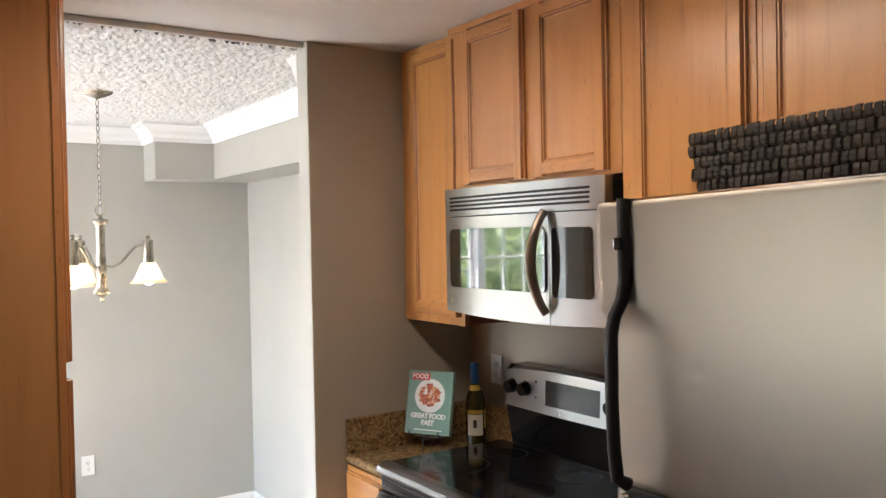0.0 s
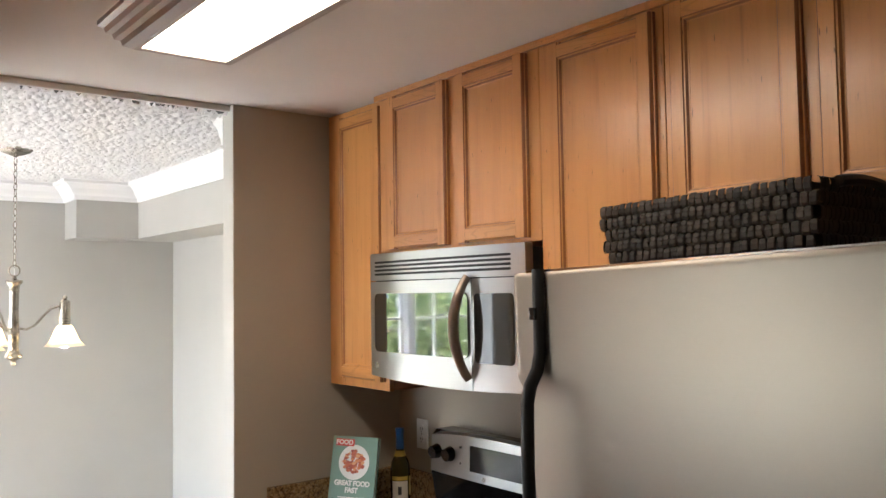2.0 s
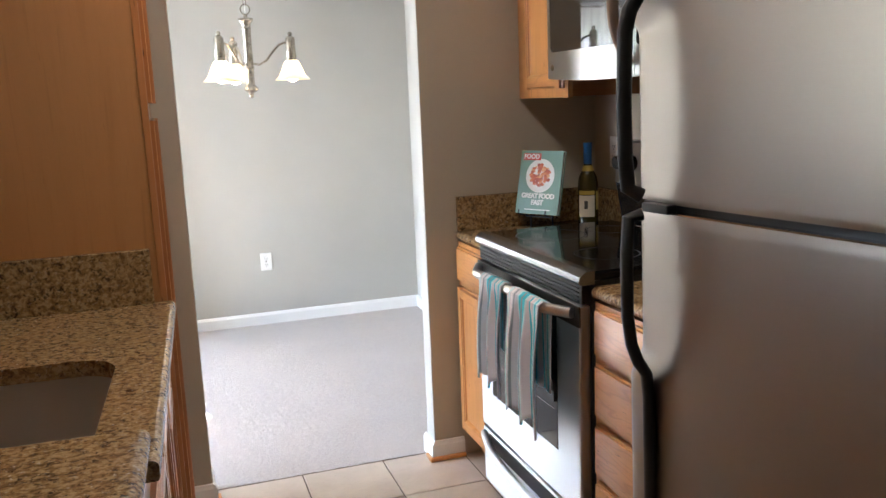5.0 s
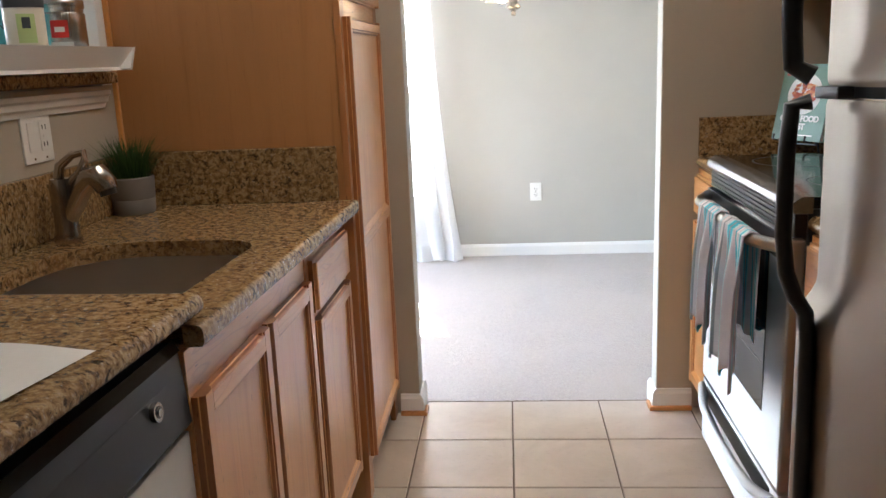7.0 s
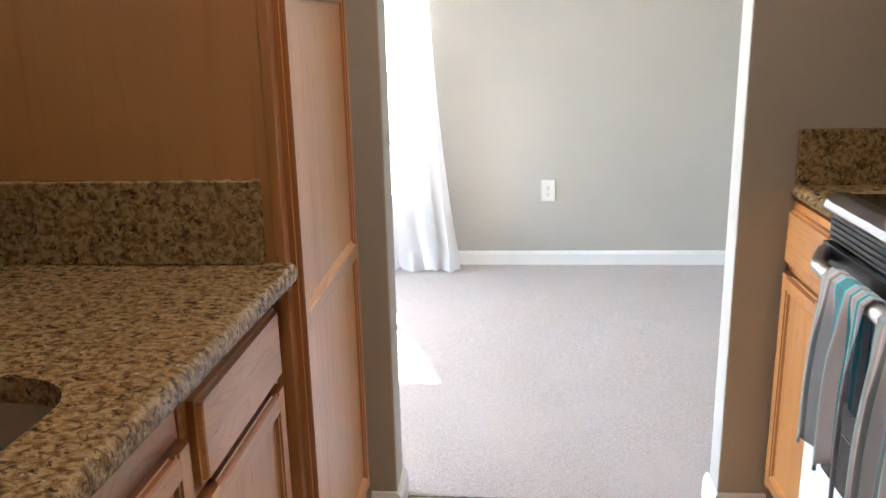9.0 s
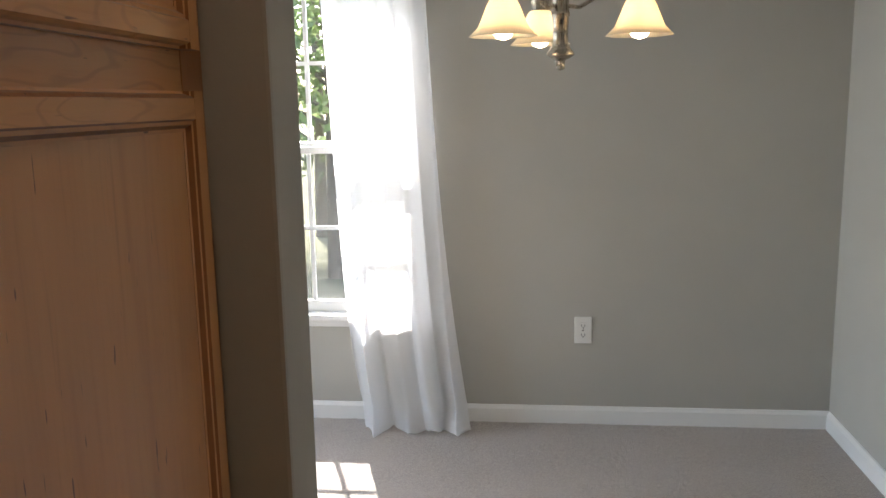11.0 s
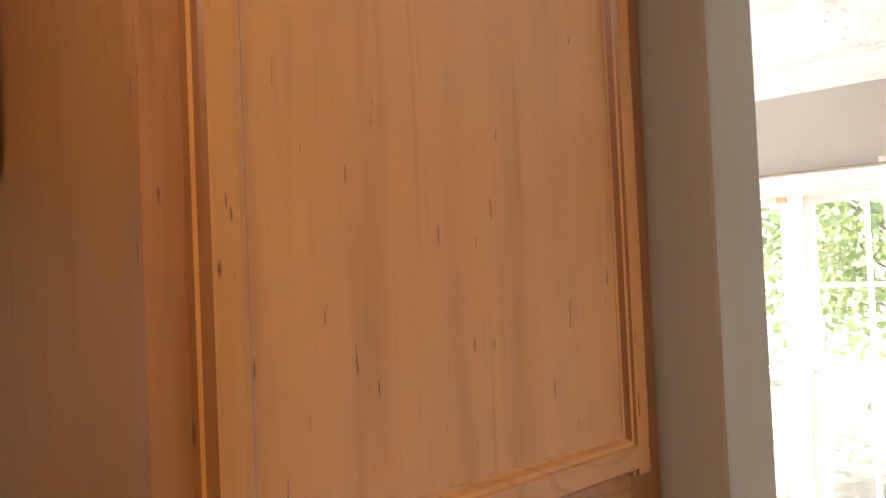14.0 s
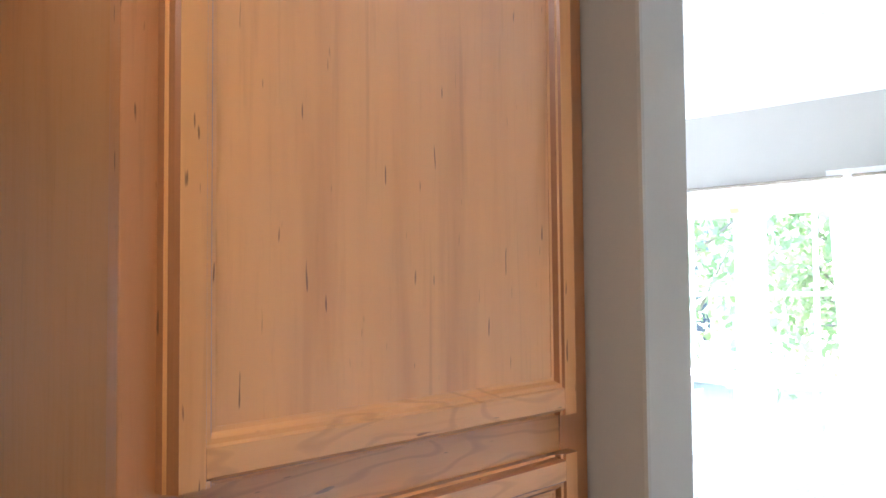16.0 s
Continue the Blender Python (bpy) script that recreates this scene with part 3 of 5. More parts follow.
# blinds folded against the lower panes of both units
for a, b in ((WX0 + 0.03, -0.505), (-0.40, WX1 - 0.03)):
    bl = thing("window_screen", "fine grey insect screen behind the lower sash", "window screen", ((a + b) / 2, FAR + 0.11, WZ0 + 0.02))
    fr = bmesh.new()
    for x in (a, b - 0.014):
        box(x, x + 0.014, FAR + 0.108, FAR + 0.118, WZ0 + 0.01, ZM, 0.0, fr)
    box(a, b, FAR + 0.108, FAR + 0.118, ZM, ZM + 0.014, 0.0, fr)
    part("frame", fr, white_trim, bl)
    part("mesh", box(a + 0.012, b - 0.012, FAR + 0.112, FAR + 0.1135, WZ0 + 0.01, ZM + 0.002), screen_m, bl, "fine grey mesh")

# ---- cabinet pieces ----
DOOR_T = 0.02


def door_profile(w):
    t = DOOR_T
    return [(0, 0), (0, 0.010), (0.003, 0.0112), (0.005, 0.0165), (0.008, t), (w - 0.014, t), (w - 0.012, t - 0.003), (w - 0.008, t - 0.0035), (w - 0.004, t - 0.009), (w, t - 0.010), (w, 0)]


def cabinet_door(parent, back, side, y0, y1, z0, z1, w=0.055, name="door", rails=(), label=""):
    """A framed door on a face at x = back that looks towards side (-1 or 1): stiles, rails and a sunk panel."""
    pr = door_profile(w)
    X = lambda d: back + side * d


    def shade_edges(bm):
        """Faces of the moulded edges take a darker wood: their shade is put into colour."""
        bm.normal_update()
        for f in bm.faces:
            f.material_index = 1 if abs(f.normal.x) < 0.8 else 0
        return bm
    d = part(name, shade_edges(prism([(X(b), y0 + u) for u, b in pr], "z", z0, z1)), [maple, edge_shade], parent, label)
    part("stile", shade_edges(prism([(X(b), y1 - u) for u, b in pr], "z", z0, z1)), [maple, edge_shade], d)
    a, b_ = y0 + w - 0.0135, y1 - w + 0.0135
    part("rail", prism([(X(b), z0 + u) for u, b in pr], "y", a, b_), maple_y, d)
    part("rail", shade_edges(prism([(X(b), z1 - u) for u, b in pr], "y", a, b_)), [maple_y, edge_shade], d)
    cuts = [z0 + w] + [c for r in rails for c in (r - 0.03, r + 0.03)] + [z1 - w]
    for r in rails:
        out = [(X(0), r - 0.03), (X(DOOR_T - 0.010), r - 0.03), (X(DOOR_T - 0.003), r - 0.018), (X(DOOR_T), r - 0.016), (X(DOOR_T), r + 0.016), (X(DOOR_T - 0.003), r + 0.018), (X(DOOR_T - 0.010), r + 0.03), (X(0), r + 0.03)]
        part("rail", prism(out, "y", a, b_), maple_y, d)
    for k in range(0, len(cuts), 2):
        part("panel", box(min(X(0.002), X(0.0095)), max(X(0.002), X(0.0095)), y0 + w - 0.001, y1 - w + 0.001, cuts[k] - 0.001, cuts[k + 1] + 0.001), maple, d)
    return d


def drawer_front(parent, back, side, y0, y1, z0, z1, name="drawer_front"):
    t = DOOR_T
    X = lambda d: back + side * d
    out = [(y0, 0), (y0, 0.010), (y0 + 0.004, 0.012), (y0 + 0.007, t - 0.002), (y0 + 0.010, t), (y1 - 0.010, t), (y1 - 0.007, t - 0.002), (y1 - 0.004, 0.012), (y1, 0.010), (y1, 0)]
    b = prism([(X(q), y) for y, q in out], "z", z0 + 0.006, z1 - 0.006)
    box(min(X(0), X(0.011)), max(X(0), X(0.011)), y0, y1, z0, z1, 0.0, b)
    return part(name, b, maple_y, parent)


# ---- right side: upper cabinets ----
UG = "upper cabinets"
FX = 1.685     # face of the frames


def upper(name, y0, y1, z0, face, doors, label, top=CEIL - 0.004):
    c = thing(name, label, "cabinet", ((face + KR) / 2, (y0 + y1) / 2, z0), UG)
    part("body", box(face + 0.018, KR - 0.003, y0, y1, z0 + 0.004, top, 0.001), veneer, c)
    fr = bmesh.new()
    ys = sorted(doors)
    box(face, face + 0.018, y0, ys[0][0] + 0.012, z0, top, 0.0015, fr)
    box(face, face + 0.018, ys[-1][1] - 0.012, y1, z0, top, 0.0015, fr)
    for (a0, a1, *_), (b0, b1, *_) in zip(ys, ys[1:]):
        box(face, face + 0.018, a1 - 0.012, b0 + 0.012, z0, top, 0.0015, fr)
    box(face + 0.001, face + 0.017, y0 + 0.002, y1 - 0.002, z0 + 0.001, z0 + 0.045, 0.0015, fr)
    box(face + 0.001, face + 0.017, y0 + 0.002, y1 - 0.002, top - 0.05, top - 0.001, 0.0015, fr)
    part("face_frame", fr, maple, c)
    for a0, a1, d0, d1 in ys:
        cabinet_door(c, face, -1, a0, a1, d0, d1)
    return c


upper("corner_wall_cabinet", 2.457, FACE_R - 0.003, 1.398, 1.715, [(2.478, 2.785, 1.43, 2.412)], "narrow maple wall cabinet beside the end wall")
upper("microwave_cabinet", 1.665, 2.455, 1.881, FX, [(1.708, 2.014, 1.892, 2.414), (2.066, 2.388, 1.892, 2.414)], "two-door maple wall cabinet above the microwave")
upper("tall_wall_cabinet", 1.245, 1.663, 1.398, FX, [(1.267, 1.618, 1.43, 2.41)], "tall maple wall cabinet beside the fridge")
upper("fridge_cabinet", 0.44, 1.243, 1.90, FX, [(0.52, 0.866, 1.918, 2.412), (0.898, 1.222, 1.918, 2.412)], "two-door maple wall cabinet above the fridge")
structure("trim_cabinet_top", box(FX - 0.012, FX + 0.0, 0.44, 2.475, CEIL - 0.022, CEIL - 0.001, 0.003), maple_y)

# ---- right side: base cabinets and counters ----
BF = 1.444


def base_cab(name, y0, y1, fronts, label):
    c = thing(name, label, "cabinet", ((BF + KR) / 2, (y0 + y1) / 2, 0))
    part("body", box(BF + 0.018, KR - 0.003, y0, y1, 0.1, 0.872), veneer, c)
    part("toe_kick", box(BF + 0.07, BF + 0.085, y0, y1, 0.0, 0.1), veneer, c)
    part("face_frame", box(BF, BF + 0.018, y0, y1, 0.1, 0.872, 0.0015), maple, c)
    for kind, a, b in fronts:
        if kind == "door":
            cabinet_door(c, BF, -1, y0 + 0.02, y1 - 0.02, a, b, 0.05)
        else:
            drawer_front(c, BF, -1, y0 + 0.02, y1 - 0.02, a, b)
    return c


base_cab("corner_base_cabinet", 2.556, FACE_R - 0.003, [("door", 0.125, 0.70), ("drawer", 0.725, 0.855)], "maple base cabinet with one drawer beside the oven")
base_cab("drawer_base_cabinet", 1.36, 1.788, [("drawer", 0.125, 0.375), ("drawer", 0.40, 0.541), ("drawer", 0.566, 0.709), ("drawer", 0.733, 0.86)], "maple drawer base between oven and fridge")


def counter_profile(front, back, z1, th=0.036, side=-1):
    """Outline across a counter with a rounded front edge."""
    r = th / 2
    pts = [(back, z1 - th), (back, z1)]
    s = 1 if side < 0 else -1
    for k in range(0, 7):
        a = math.pi / 2 + math.pi * k / 6
        pts.append((front + s * r + s * r * math.cos(a), z1 - r + r * math.sin(a)))
    return pts


c = thing("corner_counter", "speckled brown granite counter with backsplash beside the oven", "countertop", (1.75, 2.7, 0.874))
part("slab", prism(counter_profile(1.435, KR - 0.003, 0.912), "y", 2.549, FACE_R - 0.003), granite, c, smooth=True)
part("backsplash", box(1.44, KR - 0.024, FACE_R - 0.023, FACE_R - 0.003, 0.912, 1.042, 0.003), granite, c)
part("backsplash", box(KR - 0.023, KR - 0.003, 2.549, FACE_R - 0.024, 0.912, 1.042, 0.003), granite, c)
c = thing("narrow_counter", "speckled brown granite counter between oven and fridge", "countertop", (1.75, 1.55, 0.874))
part("slab", prism(counter_profile(1.435, KR - 0.003, 0.912), "y", 1.33, 1.791), granite, c, smooth=True)
part("backsplash", box(KR - 0.023, KR - 0.003, 1.33, 1.791, 0.912, 1.042, 0.003), granite, c)

# ---- microwave ----
MY0, MY1, MZ0, MZ1 = 1.695, 2.468, 1.462, 1.868
mid, half = (MY0 + MY1) / 2, (MY1 - MY0) / 2


def mw_front(y):
    return 1.648 - 0.012 * (1 - ((y - mid) / half) ** 2)


def bowed(y0, y1, z0, z1, lift, thick, r=0.0, n=24, zb=None, flat=False):
    """A plate on the bowed front; r rounds its corners; zb lowers its lower edge towards the middle; flat: a plane pane."""
    xa, xb = mw_front(y0), mw_front(y1)
    bm = bmesh.new()
    cols = []
    for i in range(n + 1):
        s = i / n
        s = 0.5 - 0.5 * math.cos(math.pi * s)
        y = y0 + (y1 - y0) * s
        e = min(y - y0, y1 - y)
        c = r - math.sqrt(max(0, r * r - (r - e) ** 2)) if e < r else 0.0
        lo, hi = z0 + c, z1 - c
        if zb:
            lo = z0 - zb * (1 - ((y - mid) / half) ** 2)
        x = (xa + (xb - xa) * s if flat else mw_front(y)) - lift
        cols.append([bm.verts.new(q) for q in ((x, y, lo), (x, y, hi), (x + thick, y, hi), (x + thick, y, lo))])
    for a, b in zip(cols, cols[1:]):
        for k in range(4):
            if len({id(v) for v in (a[k], a[(k + 1) % 4], b[(k + 1) % 4], b[k])}) == 4:
                bm.faces.new((a[k], a[(k + 1) % 4], b[(k + 1) % 4], b[k]))
    bm.faces.new(cols[0])
    bm.faces.new(cols[-1][::-1])
    return bm


mw = thing("microwave", "stainless over-range microwave with bowed door and curved handle", "microwave", (1.85, mid, MZ0))
part("casing", box(1.668, KR - 0.003, MY0 + 0.002, MY1 - 0.002, MZ0 + 0.004, MZ1 - 0.002, 0.003), black, mw, "black painted steel casing")
YS = 1.915    # split between door and controls
door = part("door", bowed(YS + 0.0015, MY1, MZ0, 1.782, 0.0, 0.03, 0.004, zb=0.012), steel, mw, smooth=True)
ctl = part("control_panel", bowed(MY0, YS - 0.0015, MZ0, 1.782, 0.0, 0.03, 0.004, zb=0.012), steel, mw, smooth=True)
top = part("vent_panel", bowed(MY0, MY1, 1.786, MZ1 + 0.010, 0.0, 0.03, 0.003), steel, mw, smooth=True)
for k in range(4):
    z = 1.803 + 0.0135 * k
    part("vent_slot", bowed(MY0 + 0.055, MY1 - 0.03, z, z + 0.0075, 0.0012, 0.004, 0.002), black, top)
part("window", bowed(1.928, 2.432, 1.545, 1.742, 0.0066, 0.009, 0.022, 40, flat=True), mw_glass, door, "dark reflective glass window", smooth=True)
part("button_panel", bowed(MY0 + 0.045, YS - 0.012, 1.535, 1.738, 0.0026, 0.005, 0.014, 24, flat=True), mw_glass, ctl, "dark glass button panel", smooth=True)
hz = arc(lambda s: (mw_front(1.925) - 0.008 - 0.046 * math.sin(math.pi * s) ** 0.75, 1.925 + 0.012 * math.sin(math.pi * s), 1.487 + 0.30 * s), 17)
part("handle", tube(hz, [0.011 + 0.003 * math.sin(math.pi * i / 16) for i in range(17)], 12, flat=1.2), bronze, door, "curved bronze-toned handle", smooth=True)
part("logo_disc", tube([(mw_front(2.43) - 0.002, 2.428, 1.497), (mw_front(2.43) + 0.004, 2.428, 1.497)], 0.011, 16), chrome, door)
part("underside_light", box(1.75, 1.85, 1.95, 2.2, MZ0 + 0.0005, MZ0 + 0.006), white_plastic, mw)

# ---- range ----
RY0, RY1, RX = 1.795, 2.545, 1.425
rng = thing("range_oven", "stainless electric range with black glass cooktop", "oven", (1.72, 2.19, 0))
part("body", box(RX + 0.012, KR - 0.02, RY0, RY1, 0.03, 0.925, 0.003), black, rng, "black enamelled side panels")
part("foot", box(RX + 0.08, KR - 0.08, RY0 + 0.05, RY1 - 0.05, 0.0, 0.03), black, rng)
top = part("cooktop", box(RX - 0.004, KR - 0.10, RY0 - 0.002, RY1 + 0.002, 0.926, 0.951, 0.006), cooktop_glass, rng, "black glass cooktop")
for x, y, r in ((1.60, 2.0, 0.095), (1.60, 2.37, 0.115), (1.82, 2.0, 0.075), (1.82, 2.37, 0.075)):
    part("burner_ring", lathe([(r - 0.002, 0.9512), (r, 0.9514), (r + 0.002, 0.9512)], x, y, 48), plain("burner_grey", (0.016, 0.016, 0.017), 0.3), top)
part("cooktop_trim", prism([(RX - 0.024, 0.918), (RX - 0.028, 0.926), (RX - 0.024, 0.940), (RX - 0.004, 0.9535), (RX + 0.02, 0.9535), (RX + 0.02, 0.916)], "y", RY0 - 0.003, RY1 + 0.003), rim_steel, rng, "stainless front rim")
vent = part("vent_strip", box(RX - 0.014, RX + 0.012, RY0 + 0.006, RY1 - 0.006, 0.862, 0.914, 0.003), black, rng)
for k in range(4):
    part("vent_rib", box(RX - 0.019, RX - 0.012, RY0 + 0.02, RY1 - 0.02, 0.868 + 0.0115 * k, 0.872 + 0.0115 * k, 0.0015), black, vent)
od = part("oven_door", box(RX - 0.022, RX + 0.012, RY0 + 0.004, RY1 - 0.004, 0.262, 0.858, 0.006), steel_oven, rng, "stainless oven door")
part("door_head", box(RX - 0.024, RX - 0.018, RY0 + 0.004, RY1 - 0.004, 0.80, 0.857, 0.002), black, od)
part("oven_window", box(RX - 0.0235, RX - 0.018, 1.935, 2.435, 0.402, 0.80, 0.002), door_glass, od, "dark oven window")
for z in (0.52, 0.62):
    part("rack_glint", box(RX - 0.0242, RX - 0.0228, 1.955, 2.41, z, z + 0.002), chrome, od, "oven rack seen through the glass")
hp = arc(lambda s: (RX - 0.03 - 0.042 * min(1, math.sin(math.pi * s) * 2.6), RY0 + 0.03 + (RY1 - RY0 - 0.06) * s, 0.838 - 0.003 * math.sin(math.pi * s)), 31)
part("oven_handle", tube(hp, 0.0155, 14, flat=1.0), steel, od, "stainless bar handle", smooth=True)
dr = part("storage_drawer", box(RX - 0.02, RX + 0.012, RY0 + 0.004, RY1 - 0.004, 0.05, 0.252, 0.006), steel_oven, rng, "stainless storage drawer")
dp = arc(lambda s: (RX - 0.024 - 0.022 * min(1, math.sin(math.pi * s) * 2.2), RY0 + 0.02 + (RY1 - RY0 - 0.04) * s, 0.228 - 0.045 * math.sin(math.pi * s)), 25)
part("drawer_handle", tube(dp, 0.014, 12), steel_oven, dr, smooth=True)
part("drawer_recess", box(RX - 0.0225, RX - 0.018, RY0 + 0.06, RY1 - 0.06, 0.19, 0.24, 0.002), black, dr)
bg = part("backguard", prism([(KR - 0.10, 0.951), (KR - 0.125, 1.095), (KR - 0.118, 1.225), (KR - 0.10, 1.243), (KR - 0.02, 1.243), (KR - 0.02, 0.951)], "y", RY0 + 0.004, RY1 - 0.06), black_gloss, rng, "black backguard")

fp = bmesh.new()
outl = []
for k in range(21):
    s = k / 20
    outl.append((RY0 + 0.004 + (RY1 - RY0 - 0.064) * s, 1.222 + 0.022 * math.sin(math.pi * s) ** 0.5))
va = [fp.verts.new((KR - 0.129, y, 1.098 - 0.004 * math.sin(math.pi * (y - RY0) / (RY1 - RY0)))) for y, z in outl]
vb = [fp.verts.new((KR - 0.121, y, z)) for y, z in outl]
vc = [fp.verts.new((KR - 0.105, y, z + 0.008)) for y, z in outl]
for q in range(20):
    fp.faces.new((va[q], va[q + 1], vb[q + 1], vb[q]))
    fp.faces.new((vb[q], vb[q + 1], vc[q + 1], vc[q]))
face = part("control_face", fp, steel, bg, "stainless control face", smooth=True)
for y in (2.448, 2.372, 1.94, 1.865):
    part("knob", tube([(KR - 0.123, y, 1.17), (KR - 0.152, y, 1.167)], [0.027, 0.022], 20), black_gloss, face, "black round knob", smooth=True)
part("display", prism([(KR - 0.1285, 1.125), (KR - 0.1245, 1.212), (KR - 0.118, 1.212), (KR - 0.118, 1.125)], "y", 2.0, 2.265), black_gloss, face)
part("logo_disc", tube([(KR - 0.131, 2.19, 1.108), (KR - 0.124, 2.19, 1.108)], 0.009, 14), chrome, face)
for y, z in ((2.315, 1.20), (2.315, 1.145)):
    part("indicator_light", tube([(KR - 0.129, y, z), (KR - 0.12, y, z)], 0.004, 8), black, face)

# ---- dish towels on the oven handle ----


def dish_towel(y0, y1, z_low, seed, label):
    rnd = random.Random(seed)
    n = 48
    ph = rnd.random() * 6
    hx, hz = RX - 0.072, 0.838

    def place(u, v):
        fold = 0.011 * math.sin(u * 15 + ph) + 0.006 * math.sin(u * 31 + 2 * ph)
        squeeze = 1.0 + 0.16 * v
        y = (y0 + y1) / 2 + (u - 0.5) * (y1 - y0) * squeeze + 0.008 * math.sin(9 * v + ph) * v
        if v < 0.28:                       # behind the bar
            s = v / 0.28
            return (hx + 0.022 - fold * 0.4 * (1 - s), y, z_low + 0.10 + (hz - z_low - 0.10) * s)
        if v < 0.36:                       # over the bar
            a = math.pi * (v - 0.28) / 0.08
            return (hx + 0.022 * math.cos(a), y, hz + 0.020 * math.sin(a))
        s = (v - 0.36) / 0.64
        return (hx - 0.022 - fold * min(1, s * 3) - 0.012 * s, y, hz - (hz - z_low + 0.02 * math.sin(u * 12 + ph)) * s)
    bm = sheet(place, n, 40)
    order = [1, 4, 0, 4, 1, 2, 0, 1, 1, 4, 0, 0, 3, 0, 0, 4, 1, 1, 3, 1, 2, 1, 4, 1]
    bm.faces.ensure_lookup_table()
    for k, f in enumerate(bm.faces):
        f.material_index = order[(k // 40) * len(order) // n]
    ob = solo("dish_towel", bm, [teal, grey_cloth, pale_cloth, dark_cloth, sky_cloth], label, "towel", "dish towels", smooth=True)
    sm = ob.modifiers.new("thick", "SOLIDIFY")
    sm.thickness = 0.003
    return ob


dish_towel(2.175, 2.345, 0.515, 3, "teal and grey striped dish towel hanging on the oven handle")
dish_towel(1.91, 2.11, 0.485, 8, "teal and grey striped dish towel folded over the handle")

# ---- fridge ----
FY0, FY1, FTOP, SEAM, FF = 0.515, 1.280, 1.782, 1.202, 1.246
fr = thing("fridge", "stainless top-freezer fridge with black handles and small dents", "refrigerator", (1.62, 0.9, 0))
part("cabinet", box(FF + 0.07, KR - 0.09, FY0 + 0.004, FY1 - 0.03, 0.02, FTOP - 0.012, 0.004), plain("fridge_grey", (0.09, 0.088, 0.085), 0.45), fr, "dark grey cabinet")
part("kick_grille", box(FF + 0.04, FF + 0.07, FY0 + 0.01, FY1 - 0.01, 0.0, 0.06), black, fr)
part("gasket", box(FF + 0.055, FF + 0.07, FY0 + 0.012, FY1 - 0.012, 0.07, FTOP - 0.02), black, fr)


def smooth01(a, b, t):
    t = min(1, max(0, (t - a) / (b - a)))
    return t * t * (3 - 2 * t)


def fridge_door(name, z0, z1, scoop0, scoop1, dents, label):
    ny, nz = 72, 96

    def depth(y, z):
        e = min(y - FY0, FY1 + 0.028 - y)
        d = 0.012 * (1 - smooth01(0, 0.02, e)) ** 2
        d += 0.004 * (1 - smooth01(0, 0.008, min(z - z0, z1 - z)))
        w = smooth01(scoop0 - 0.03, scoop0 + 0.03, z) * (1 - smooth01(scoop1 - 0.03, scoop1 + 0.03, z))
        s = y - FY1 + 0.15
        d += w * 0.17 * (0.0 if s < -0.03 else s if s > 0.03 else (s + 0.03) ** 2 / 0.12)
        for dy, dz, r, h in dents:
            q = math.hypot(y - dy, (z - dz) * 0.8) / r
            d += h * math.exp(-q * q)
        return FF + d
    FE = FY1 + 0.028
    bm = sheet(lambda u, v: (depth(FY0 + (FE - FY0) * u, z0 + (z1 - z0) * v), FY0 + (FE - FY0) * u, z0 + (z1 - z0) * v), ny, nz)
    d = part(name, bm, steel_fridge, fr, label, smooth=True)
    back = bmesh.new()
    box(FF + 0.013, FF + 0.055, FY0, FY1 - 0.19, z0, z1, 0.002, back)
    box(FF + 0.0535, FF + 0.055, FY1 - 0.19, FY1 + 0.027, z0, z1, 0.0, back)
    part("door_shell", back, plain("door_edge_grey", (0.32, 0.30, 0.28), 0.4, 0.6), d)
    return d


up = fridge_door("freezer_door", SEAM + 0.008, FTOP, 1.13, 1.545, [(1.055, 1.46, 0.010, 0.0016), (1.068, 1.42, 0.008, 0.0012), (0.985, 1.50, 0.007, 0.0008)], "stainless freezer door with small dents")
lo = fridge_door("fridge_door", 0.065, SEAM - 0.008, 0.89, 1.3, [], "stainless fridge door")
part("edge_strip", box(FF + 0.002, FF + 0.05, FY0 + 0.03, FY1 - 0.02, FTOP - 0.001, FTOP + 0.003), chrome, up, "bright top edge")
part("edge_strip", box(FF + 0.002, FF + 0.05, FY0 + 0.03, FY1 - 0.02, SEAM - 0.009, SEAM - 0.006), chrome, lo, "bright top edge")


def fridge_handle(door, zs):
    pts = [(FF + dx, FY1 + dy, z) for z, dx, dy in zs]
    part("handle", tube(pts, 0.0118, 12, flat=1.25), black, door, "black plastic edge handle", smooth=True)


fridge_handle(up, [(FTOP + 0.004, -0.006, -0.062), (1.70, -0.008, -0.062), (1.62, -0.010, -0.062), (1.585, -0.018, -0.060), (1.555, -0.036, -0.056), (1.52, -0.044, -0.054), (1.40, -0.048, -0.053), (1.30, -0.048, -0.054), (1.24, -0.044, -0.056), (1.225, -0.02, -0.062)])
fridge_handle(lo, [(SEAM - 0.012, -0.02, -0.062), (1.185, -0.044, -0.056), (1.12, -0.048, -0.054), (1.0, -0.048, -0.054), (0.945, -0.042, -0.056), (0.91, -0.030, -0.060), (0.885, -0.014, -0.062), (0.84, -0.010, -0.063), (0.5, -0.008, -0.063), (0.07, -0.006, -0.063)])
part("hinge_gap", box(FF + 0.02, FF + 0.05, FY0 + 0.02, FY1 - 0.01, SEAM - 0.007, SEAM + 0.008), black, fr)
part("handle_bridge", box(FF - 0.012, FF + 0.01, FY1 - 0.13, FY1 - 0.05, SEAM - 0.008, SEAM + 0.009, 0.003), black, fr)
part("handle_badge", box(FF - 0.030, FF - 0.022, FY1 - 0.071, FY1 - 0.053, 1.685, 1.71, 0.003), black_gloss, fr)

